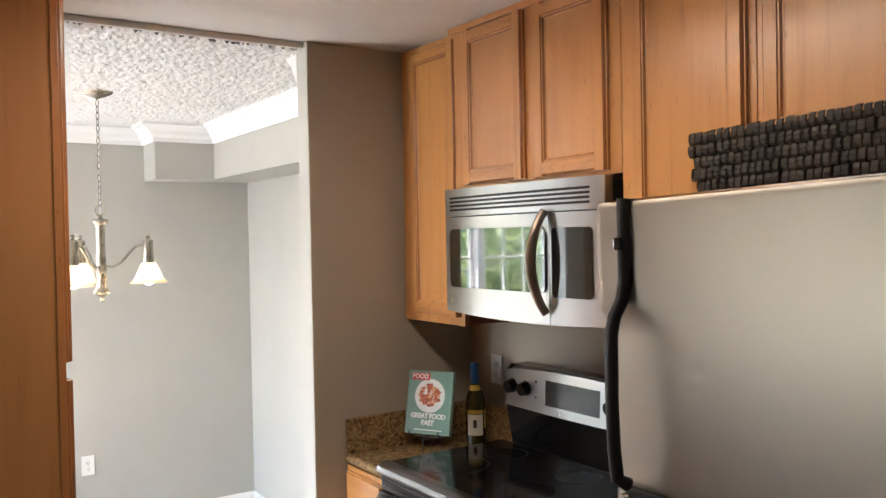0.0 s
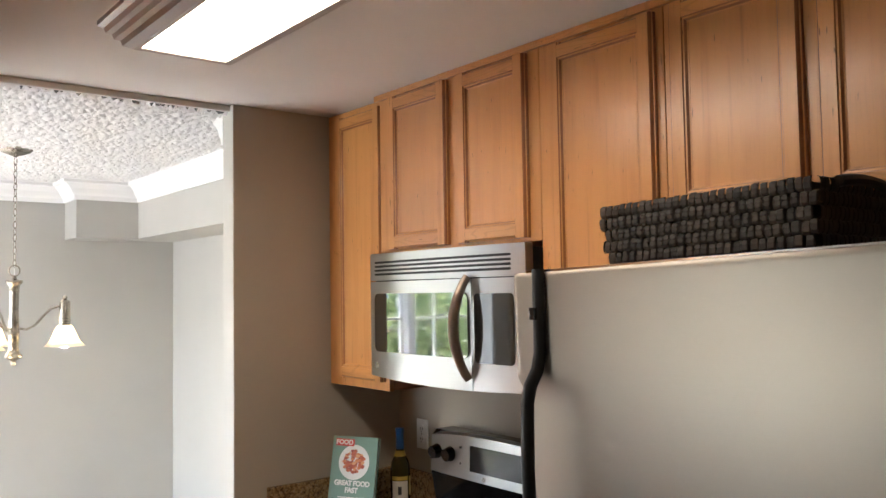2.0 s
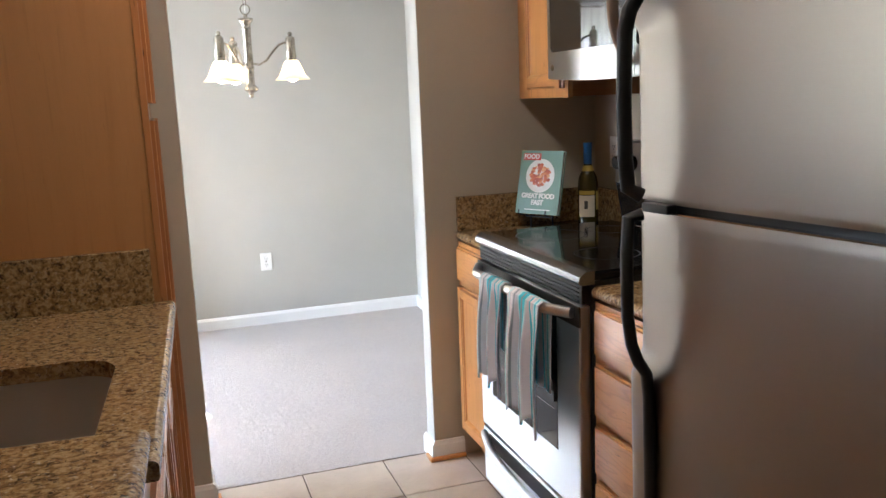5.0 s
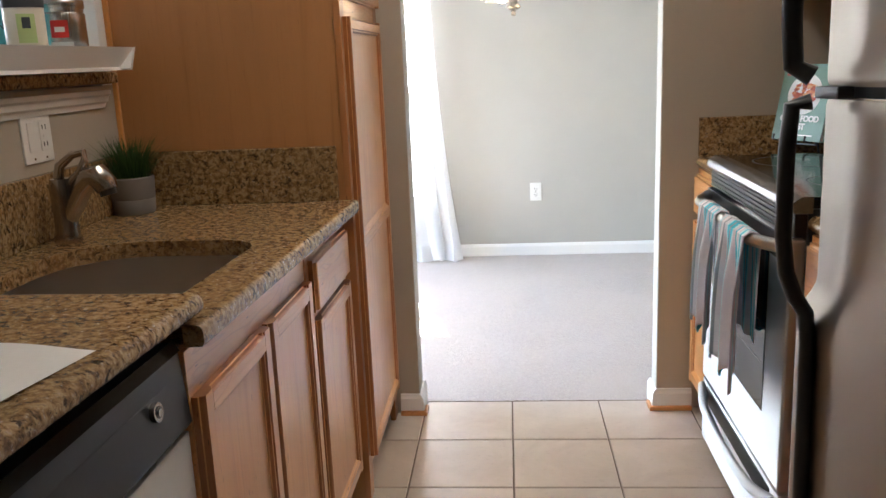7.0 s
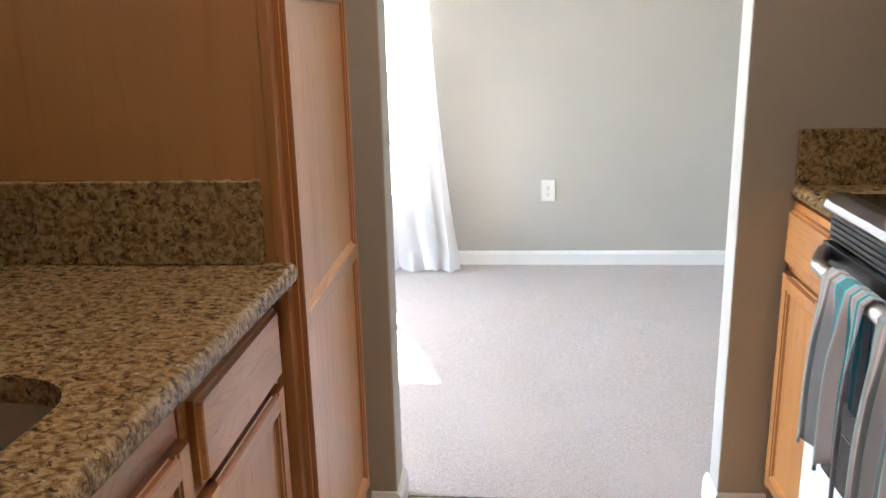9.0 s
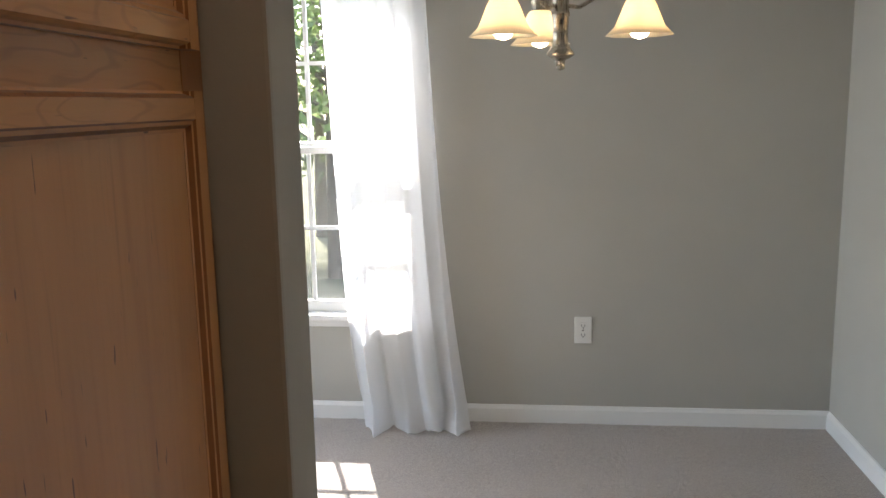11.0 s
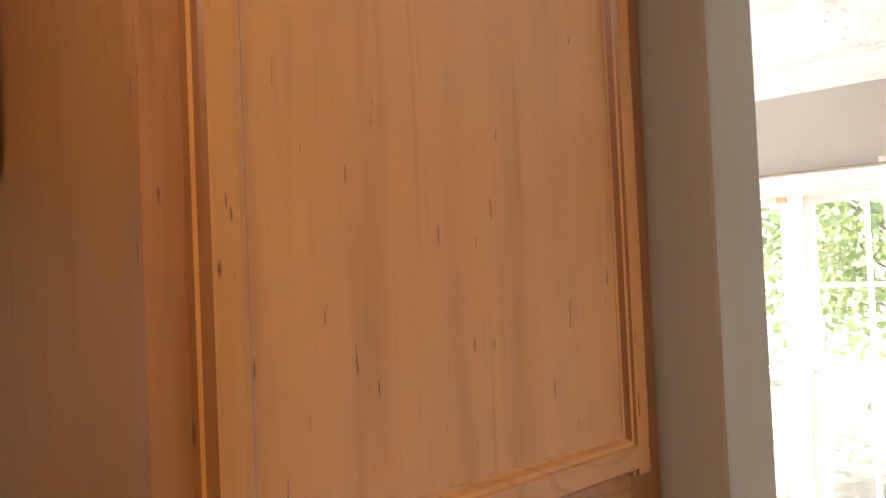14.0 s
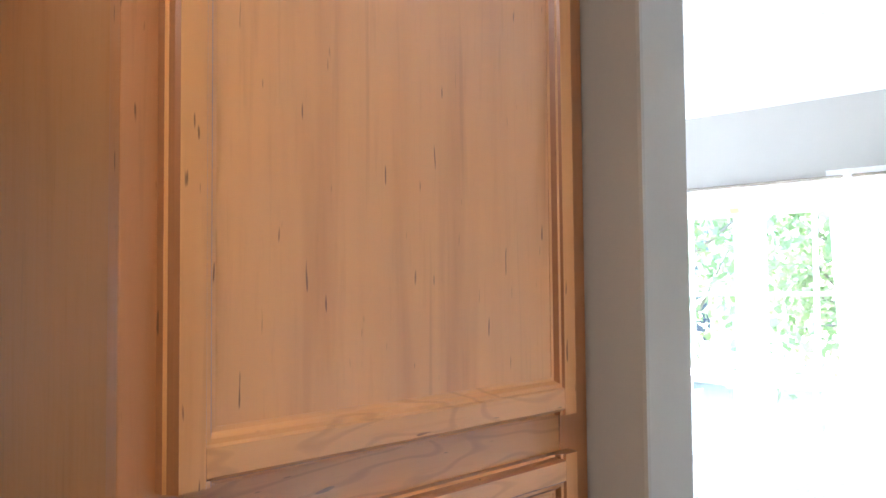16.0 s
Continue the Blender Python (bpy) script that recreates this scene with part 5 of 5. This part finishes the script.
lv = [(fx - 0.006, fy, 1.04), (fx + 0.0, fy + 0.004, 1.075), (fx + 0.03, fy + 0.006, 1.098), (fx + 0.058, fy + 0.004, 1.102), (fx + 0.06, fy, 1.085), (fx + 0.045, fy - 0.002, 1.06), (fx + 0.022, fy, 1.038)]
part("lever", tube(lv, [0.012, 0.011, 0.009, 0.008, 0.008, 0.008, 0.010], 10), faucet_metal, fc, "loop lever", smooth=True)

# pot with grass
pt = thing("potted_grass", "small round concrete pot with green grass", "plant", (-0.178, 2.095, CT))
px, py = -0.178, 2.095
part("pot", lathe([(0.0, CT + 0.001), (0.050, CT + 0.001), (0.0525, CT + 0.006), (0.0545, CT + 0.038), (0.0535, CT + 0.040), (0.055, CT + 0.042), (0.0575, CT + 0.094), (0.055, CT + 0.097), (0.051, CT + 0.094), (0.050, CT + 0.085), (0.0, CT + 0.085)], px, py, 36), pot_m, pt, smooth=True)
gb = bmesh.new()
rg = random.Random(11)
for k in range(420):
    a, r0 = rg.uniform(0, 6.283), 0.046 * math.sqrt(rg.random())
    lean = rg.uniform(0.01, 0.075) * (0.35 + r0 / 0.04)
    h = rg.uniform(0.06, 0.125)
    a2 = a + rg.uniform(-0.6, 0.6)
    b0 = Vector((px + r0 * math.cos(a), py + r0 * math.sin(a), CT + 0.083))
    d = Vector((math.cos(a2), math.sin(a2), 0))
    sdir = Vector((-math.sin(a2), math.cos(a2), 0)) * 0.0016
    pts = [b0, b0 + d * lean * 0.3 + Vector((0, 0, h * 0.55)), b0 + d * lean + Vector((0, 0, h))]
    v = [gb.verts.new(pts[0] - sdir), gb.verts.new(pts[0] + sdir), gb.verts.new(pts[1] + sdir * 0.8), gb.verts.new(pts[1] - sdir * 0.8), gb.verts.new(pts[2])]
    gb.faces.new((v[0], v[1], v[2], v[3]))
    gb.faces.new((v[3], v[2], v[4]))
part("grass_tuft", gb, grass_m, pt)

# bar ledge, moulding, tray and packets on it
lg = thing("bar_ledge", "granite ledge in the pass-through above the sink", "ledge", (-0.4, 1.2, 1.24))
part("slab", box(-0.62, -0.232, 0.42, 2.21, PTB + 0.004, PTB + 0.036, 0.008, segs=3), granite, lg)
structure("trim_under_ledge", prism([(KL, 1.178), (KL + 0.008, 1.180), (KL + 0.010, 1.190), (KL + 0.018, 1.196), (KL + 0.020, 1.208), (KL + 0.028, 1.214), (KL + 0.028, 1.224), (KL, 1.224)], "y", 0.42, 2.135), white_trim)
structure("trim_pass_jamb", box(KL - 0.121, KL + 0.008, PT1 - 0.003, PT1 + 0.03, PTB + 0.036, PTT, 0.003), white_trim)
structure("trim_panel_scribe", box(KL + 0.001, KL + 0.014, PY0 - 0.014, PY0 - 0.001, 1.053, CEIL - 0.004, 0.003), maple)
TZ = PTB + 0.037
tr = thing("serving_tray", "white wooden tray with slanted sides on the ledge", "tray", (-0.3, 1.6, TZ))
part("floor", box(-0.44, -0.165, 1.15, 2.098, TZ, TZ + 0.008), white_trim, tr)
for nm, o, ax, a, b in (("side", [(-0.17, TZ), (-0.138, TZ + 0.056), (-0.148, TZ + 0.056), (-0.18, TZ + 0.004)], "y", 1.12, 2.125), ("side", [(-0.435, TZ), (-0.467, TZ + 0.056), (-0.457, TZ + 0.056), (-0.425, TZ + 0.004)], "y", 1.12, 2.125),
                        ("end", [(2.093, TZ), (2.125, TZ + 0.056), (2.115, TZ + 0.056), (2.083, TZ + 0.004)], "x", -0.466, -0.139), ("end", [(1.152, TZ), (1.12, TZ + 0.056), (1.13, TZ + 0.056), (1.162, TZ + 0.004)], "x", -0.466, -0.139)):
    part(nm, prism(o, ax, a, b), white_trim, tr)
KZ = TZ + 0.009
cn = thing("coffee_can", "steel coffee can with a red square label", "can", (-0.27, 2.022, KZ))
part("can", lathe([(0.0, KZ), (0.054, KZ), (0.056, KZ + 0.004), (0.056, KZ + 0.128), (0.053, KZ + 0.131), (0.053, KZ + 0.138), (0.056, KZ + 0.142), (0.056, KZ + 0.158), (0.054, KZ + 0.161), (0.0, KZ + 0.161)], -0.27, 2.022, 36), can_metal, cn, smooth=True)
part("label", wrap(0.0564, KZ + 0.072, KZ + 0.112, 4.75, 5.45, -0.27, 2.022), cover_red, cn, "red square label")
part("label_mark", wrap(0.0567, KZ + 0.085, KZ + 0.097, 4.9, 5.3, -0.27, 2.022), cover_white, cn)
part("rim_text", wrap(0.0564, KZ + 0.05, KZ + 0.062, 4.7, 5.6, -0.27, 2.022), cover_white, cn)
cn = thing("tea_canister", "cream canister with green print and dark lid", "canister", (-0.225, 1.785, KZ))
part("body", lathe([(0.0, KZ), (0.040, KZ), (0.041, KZ + 0.003), (0.041, KZ + 0.13), (0.0, KZ + 0.13)], -0.225, 1.785, 32), box_cream, cn, smooth=True)
part("lid", lathe([(0.043, KZ + 0.128), (0.043, KZ + 0.15), (0.041, KZ + 0.153), (0.0, KZ + 0.153)], -0.225, 1.785, 32), dark_ink, cn, smooth=True)
part("print_ring", wrap(0.0414, KZ + 0.055, KZ + 0.115, 4.85, 5.75, -0.225, 1.785), pale_green, cn)
part("print_dot", wrap(0.0418, KZ + 0.085, KZ + 0.108, 5.1, 5.5, -0.225, 1.785), dark_ink, cn)
cn = thing("turquoise_carton", "turquoise paper carton standing in the tray", "carton", (-0.35, 1.91, KZ))
part("carton", box(-0.40, -0.30, 1.87, 1.93, KZ, KZ + 0.15, 0.002), can_blue, cn)
words("print", "RIN", 0.03, facing(-0.345, 1.868, KZ + 0.10, "-y"), dark_ink, cn)

# upper cabinet over the pass-through
uc = thing("sink_wall_cabinet", "two-door maple wall cabinet above the pass-through", "cabinet", (-0.1, 1.8, 1.77))
part("body", box(KL + 0.003, 0.092, 1.40, 2.208, 1.776, CEIL - 0.004), veneer, uc)
part("face_frame", box(0.092, 0.11, 1.40, 2.208, 1.772, CEIL - 0.004, 0.0015), maple, uc)
part("light_strip", box(-0.05, 0.05, 1.5, 2.1, 1.760, 1.776, 0.003), white_plastic, uc, "unlit white strip light")
cabinet_door(uc, 0.11, 1, 1.42, 1.80, 1.80, CEIL - 0.03)
cabinet_door(uc, 0.11, 1, 1.812, 2.185, 1.80, CEIL - 0.03)

# ---- packets inside the pantry ----
s1 = 1.734


def carton(name, m, w, d, h, front, side, label):
    t = thing(name, label, "food box", tuple(m.translation))
    part("carton", turned(box(-w / 2, w / 2, 0, d, 0, h, 0.0015), m), side, t)
    f = part("front_print", turned(box(-w / 2 + 0.0015, w / 2 - 0.0015, -0.0012, 0.0, 0.0015, h - 0.0015), m), front, t)
    return t, f


m = pose(0.27, 2.655, s1, 0, 0, 76)
t, f = carton("cereal_box", m, 0.19, 0.055, 0.29, box_cream, box_teal, "cream cereal box with a ring of crisps printed on it")
part("ring_print", turned(lathe([(0.042, 0), (0.058, 0.0006), (0.075, 0)], 0, 0, 32), m @ pose(0.0, -0.0014, 0.175, 90, 0, 0)), box_tan, f)
part("corner_print", turned(lathe([(0.0, 0.0006), (0.03, 0.0004), (0.031, 0)], 0, 0, 24), m @ pose(0.05, -0.0016, 0.255, 90, 0, 0)), box_blue, f)
words("name_text", "FARMERS", 0.019, m @ pose(0.0, -0.0016, 0.182, 90, 0, 0), dark_ink, f)
words("kind_text", "SPROUTED", 0.014, m @ pose(0.0, -0.0016, 0.082, 90, 0, 0), box_tan, f)
words("kind_text", "BROWN RICE CRISPS", 0.0165, m @ pose(0.0, -0.0016, 0.062, 90, 0, 0), dark_ink, f)
bb = bmesh.new()
for k in range(12):
    bmesh.ops.create_icosphere(bb, subdivisions=2, radius=rg.uniform(0.006, 0.010), matrix=m @ pose(-0.055 + rg.uniform(-0.02, 0.03), -0.001, 0.13 + rg.uniform(-0.02, 0.025)) @ Matrix.Diagonal((1, 0.12, 1, 1)))
part("berry_print", bb, berry, f)
s0 = 1.434
m = pose(0.255, 2.555, s0, 0, 0, 80)
t, f = carton("snack_box", m, 0.20, 0.05, 0.135, box_blue, box_blue, "blue fruit snack carton on the pantry shelf")
part("green_band", turned(box(-0.098, 0.098, -0.0022, -0.001, 0.121, 0.133), m), box_green, f)
words("band_text", "CERTIFIED ORGANIC", 0.0095, m @ pose(0, -0.0026, 0.127, 90, 0, 0), cover_white, f)
words("kind_text", "Bunny Fruit", 0.019, m @ pose(0.03, -0.0016, 0.097, 90, 0, 0), cover_white, f)
words("kind_text", "Snacks", 0.019, m @ pose(0.03, -0.0016, 0.079, 90, 0, 0), cover_white, f)
words("size_text", "minis", 0.034, m @ pose(-0.025, -0.0016, 0.045, 90, 0, 4), cover_white, f)
part("brand_shape", turned(box(-0.09, -0.035, -0.002, -0.001, 0.098, 0.112), m), box_yellow, f)
part("corner_panel", turned(box(0.03, 0.096, -0.002, -0.001, 0.004, 0.028), m), box_green, f)
m = pose(0.19, 2.66, s0, 0, 0, 80)
t, f = carton("bar_box", m, 0.16, 0.05, 0.17, box_green, box_green, "green and white snack bar carton")
part("white_panel", turned(box(-0.078, 0.05, -0.002, -0.001, 0.10, 0.165), m), cover_white, f)
part("yellow_panel", turned(box(0.05, 0.079, -0.002, -0.001, 0.10, 0.168), m), box_yellow, f)

# ---- chandelier ----
HX, HY = 0.843, 4.11
ch = thing("chandelier", "brushed nickel three-light chandelier with frosted bell shades, lit", "chandelier", (HX, HY, 1.455))
part("canopy", lathe([(0.0, 2.416), (0.068, 2.416), (0.070, 2.408), (0.06, 2.398), (0.03, 2.386), (0.012, 2.380), (0.0, 2.373)], HX, HY, 32), nickel, ch, smooth=True)
z, k = 2.373, 0
while z > 1.895:
    a = math.pi / 2 * (k % 2) + 0.4
    lk = arc(lambda s: (HX + 0.0075 * math.cos(2 * math.pi * s) * math.cos(a), HY + 0.0075 * math.cos(2 * math.pi * s) * math.sin(a), z - 0.0165 + 0.0175 * math.sin(2 * math.pi * s)), 13)
    part("chain_link", tube(lk, 0.0018, 6, caps=False), nickel, ch, smooth=True)
    z, k = z - 0.0285, k + 1
part("cord", tube([(HX + 0.003, HY, 2.39), (HX + 0.002, HY + 0.003, 2.1), (HX, HY, 1.85)], 0.002, 6), white_plastic, ch)
rgp = arc(lambda s: (HX + 0.022 * math.cos(2 * math.pi * s), HY, 1.868 + 0.024 * math.sin(2 * math.pi * s)), 21)
part("hanging_ring", tube(rgp, 0.003, 8, caps=False), nickel, ch, smooth=True)
BODY = [(0.0, 1.846), (0.008, 1.844), (0.010, 1.832), (0.034, 1.825), (0.036, 1.818), (0.030, 1.808), (0.022, 1.800), (0.020, 1.785), (0.0225, 1.780), (0.0205, 1.775), (0.019, 1.70), (0.022, 1.615), (0.0225, 1.60), (0.026, 1.592), (0.0225, 1.584), (0.020, 1.55), (0.022, 1.545), (0.020, 1.54), (0.0205, 1.515), (0.026, 1.505), (0.036, 1.492), (0.037, 1.486), (0.025, 1.478), (0.014, 1.472), (0.011, 1.464), (0.013, 1.458), (0.010, 1.450), (0.0, 1.446)]
part("stem", lathe(BODY, HX, HY, 28), nickel, ch, smooth=True)
for deg in (-15, 105, 225):
    a = radians(deg)
    dx, dy = math.cos(a), math.sin(a)

    def radial(r, z):
        return (HX + dx * r, HY + dy * r, z)
    arm = [radial(0.018, 1.612), radial(0.05, 1.606), radial(0.085, 1.625), radial(0.12, 1.668), radial(0.15, 1.698), radial(0.18, 1.708), radial(0.198, 1.706)]
    sm = []
    for i in range(len(arm) - 1):
        for u in (0, 0.33, 0.66):
            sm.append(tuple(Vector(arm[i]).lerp(Vector(arm[i + 1]), u)))
    sm.append(arm[-1])
    am = part("arm", tube(sm, 0.0055, 8), nickel, ch, smooth=True)
    cx, cy = HX + dx * 0.205, HY + dy * 0.205
    part("socket", lathe([(0.0, 1.758), (0.008, 1.754), (0.011, 1.746), (0.008, 1.738), (0.018, 1.732), (0.023, 1.722), (0.023, 1.652), (0.026, 1.650), (0.026, 1.640), (0.023, 1.638), (0.025, 1.612), (0.0, 1.612)], cx, cy, 24), nickel, am, smooth=True)
    part("shade", lathe([(0.026, 1.622), (0.033, 1.616), (0.042, 1.60), (0.052, 1.575), (0.063, 1.550), (0.079, 1.534), (0.086, 1.528), (0.083, 1.5275), (0.076, 1.531), (0.060, 1.547), (0.049, 1.573), (0.039, 1.598), (0.030, 1.613)], cx, cy, 36), shade_m, am, "frosted glass bell shade", smooth=True)
    part("bulb", lathe([(0.0, 1.612), (0.014, 1.60), (0.02, 1.575), (0.028, 1.553), (0.026, 1.535), (0.016, 1.523), (0.0, 1.518)], cx, cy, 20), bulb_m, am, "glowing bulb", smooth=True)

# ---- curtain and rod ----
rd = thing("curtain_rod", "thin grey metal curtain rod with end knob", "curtain rod", (-0.3, FAR - 0.07, 1.97))
part("rod", tube([(-1.2, FAR - 0.07, 1.985), (0.393, FAR - 0.07, 1.985)], 0.007, 10), nickel, rd, smooth=True)
part("end_knob", tube([(0.393, FAR - 0.07, 1.985), (0.402, FAR - 0.07, 1.985), (0.415, FAR - 0.07, 1.985), (0.421, FAR - 0.07, 1.985)], [0.008, 0.015, 0.015, 0.006], 14), nickel, rd, smooth=True)
for x in (-1.05, 0.378):
    part("bracket", tube([(x, FAR - 0.07, 1.985), (x, FAR - 0.002, 1.975)], 0.006, 8), nickel, rd)


def drape(u, v):
    """u across, v from the rod (0) to the floor (1)."""
    z = 2.012 * (1 - v)
    x0 = -0.092 + 0.08 * v + 0.07 * v ** 6
    x1 = 0.33 + 0.12 * v + 0.05 * v ** 4
    wob = 0.010 + 0.038 * v
    y = FAR - 0.073 + wob * math.sin(u * 24 + 1.5 * v) * (0.5 + 0.5 * math.sin(u * 9 + 1)) - 0.035 * v
    y += 0.005 * math.sin(u * 47 + 3) * (1 - v)
    if v > 0.95:
        k = (v - 0.95) / 0.05
        y -= 0.03 * k + 0.07 * k * (0.5 + 0.5 * math.sin(u * 17))
        z = max(0.013, z * (1 - 0.3 * k) + 0.02 * k * (0.5 + 0.5 * math.sin(u * 31)))
    if v < 0.02:
        y = FAR - 0.07 + (y - FAR + 0.07) * 0.6
    return (x0 + (x1 - x0) * u + 0.006 * math.sin(u * 40 + v * 5), min(y, FAR - 0.05), z)


cu = thing("curtain", "sheer white curtain panel hanging to the carpet", "curtain", (0.18, FAR - 0.09, 0.01))
part("cloth", sheet(drape, 90, 110), curtain_m, cu, smooth=True)

# ---- living side window ----
lw = thing("window_2", "wide white living room window", "window", (DL, 4.0, 0.1), kind="structure")
for nm, b in (("frame", box(DL - 0.06, DL - 0.02, 3.0, 3.06, 0.1, 2.2)), ("frame", box(DL - 0.06, DL - 0.02, 4.94, 5.0, 0.1, 2.2)), ("mullion", box(DL - 0.06, DL - 0.02, 3.97, 4.03, 0.1, 2.2)), ("sill", box(DL - 0.08, DL + 0.01, 2.97, 5.03, 0.08, 0.1, 0.005))):
    part(nm, b, white_trim, lw)

# ---- outdoors ----
structure("ground", box(-120, 120, FAR + 0.3, 160, -1.3, -0.9), lawn_m)


def tree(x, y, h, spread, seed, leaves=4200):
    rt = random.Random(seed)
    t = thing("tree", "leafy green tree outside the window", "tree", (x, y, -0.9), "trees outside")
    tk = bmesh.new()
    tube([(x, y, -0.95), (x + 0.05, y, h * 0.3), (x - 0.05, y + 0.1, h * 0.65), (x, y, h * 0.92)], [0.11, 0.085, 0.055, 0.02], 10, tk)
    tips = []
    for k in range(16):
        a, z0 = rt.uniform(0, 6.28), rt.uniform(0.12, 0.8) * h
        ln = spread * rt.uniform(0.5, 1.0)
        e = (x + math.cos(a) * ln, y + math.sin(a) * ln, z0 + rt.uniform(0.2, 0.9))
        mid_ = (x + math.cos(a) * ln * 0.5, y + math.sin(a) * ln * 0.5, z0 + rt.uniform(0.1, 0.5))
        tube([(x, y, z0), mid_, e], [0.03, 0.02, 0.007], 6, tk)
        tips += [e, mid_, tuple(Vector(e).lerp(Vector(mid_), 0.5))]
    part("trunk", tk, bark_m, t, smooth=True)
    nprng = np.random.default_rng(seed)
    base = np.array([tips[i] for i in nprng.integers(0, len(tips), leaves)])
    c = base + nprng.normal(0, 0.45, (leaves, 3))
    s = nprng.uniform(0.05, 0.11, (leaves, 1))
    d1 = nprng.normal(size=(leaves, 3))
    d1 /= np.linalg.norm(d1, axis=1, keepdims=True)
    d2 = np.cross(d1, nprng.normal(size=(leaves, 3)))
    d2 /= np.linalg.norm(d2, axis=1, keepdims=True)
    verts = np.stack([c - d1 * s, c + d2 * s * 0.5, c + d1 * s, c - d2 * s * 0.5], 1).reshape(-1, 3)
    me = bpy.data.meshes.new("crown")
    me.from_pydata(verts.tolist(), [], np.arange(leaves * 4).reshape(-1, 4).tolist())
    me.materials.append(leaf_m)
    ob = new("crown", me)
    ob.parent = t
    ob.matrix_parent_inverse = base_of(t).inverted()


for i, (x, y, h, s) in enumerate(((-1.9, 12.5, 5.0, 1.7), (0.6, 13.0, 5.5, 1.7), (-3.8, 11.0, 5.2, 1.8), (-5.6, 12.0, 1.2, 1.5), (-0.4, 15.0, 6.5, 2.2), (-3.0, 16.0, 7.0, 2.4), (-13.5, 18.5, 6.0, 2.2), (2.4, 14.5, 6.0, 2.0))):
    tree(x, y, h, s, 20 + i)
hs = thing("house", "pale sided house beyond the trees", "house", (-13, 26, -0.9))
hw = part("wall", box(-18, -8, 23, 29, -0.9, 3.6), siding_m, hs)
part("roof", prism([(22.6, 3.55), (26, 5.6), (29.4, 3.55), (29.4, 3.75), (26, 5.85), (22.6, 3.75)], "x", -18.4, -7.6), roof_m, hs)
for wx in (-17, -15.2, -13.4, -11.6, -9.8):
    for wz in (0.1, 2.0):
        part("window", box(wx, wx + 0.9, 22.96, 23.0, wz, wz + 1.2), far_glass, hw)

# ---- floor tiles ----
T, GAP = 0.3205, 0.005
OX, OY = 0.798, 2.612
tile_mesh = box(GAP / 2, T - GAP / 2, GAP / 2, T - GAP / 2, -0.012, 0.0, 0.0022, segs=1)
tme = bpy.data.meshes.new("tile")
bmesh.ops.recalc_face_normals(tile_mesh, faces=tile_mesh.faces[:])
tile_mesh.to_mesh(tme)
tile_mesh.free()
tme.materials.append(tile_m)
fl = structure("floor_kitchen", box(KL - 0.12, KR + 0.12, KB - 0.12, 2.934, -0.03, -0.0035), grout)
for i in range(-4, 4):
    for j in range(-11, 1):
        x, y = OX + i * T, OY + j * T
        if x + T < KL or x > KR or y + T < KB:
            continue
        o = new("tile", tme)
        o.location = (x, y, 0)
        o.rotation_euler = (0, 0, 0)
        o.parent = fl
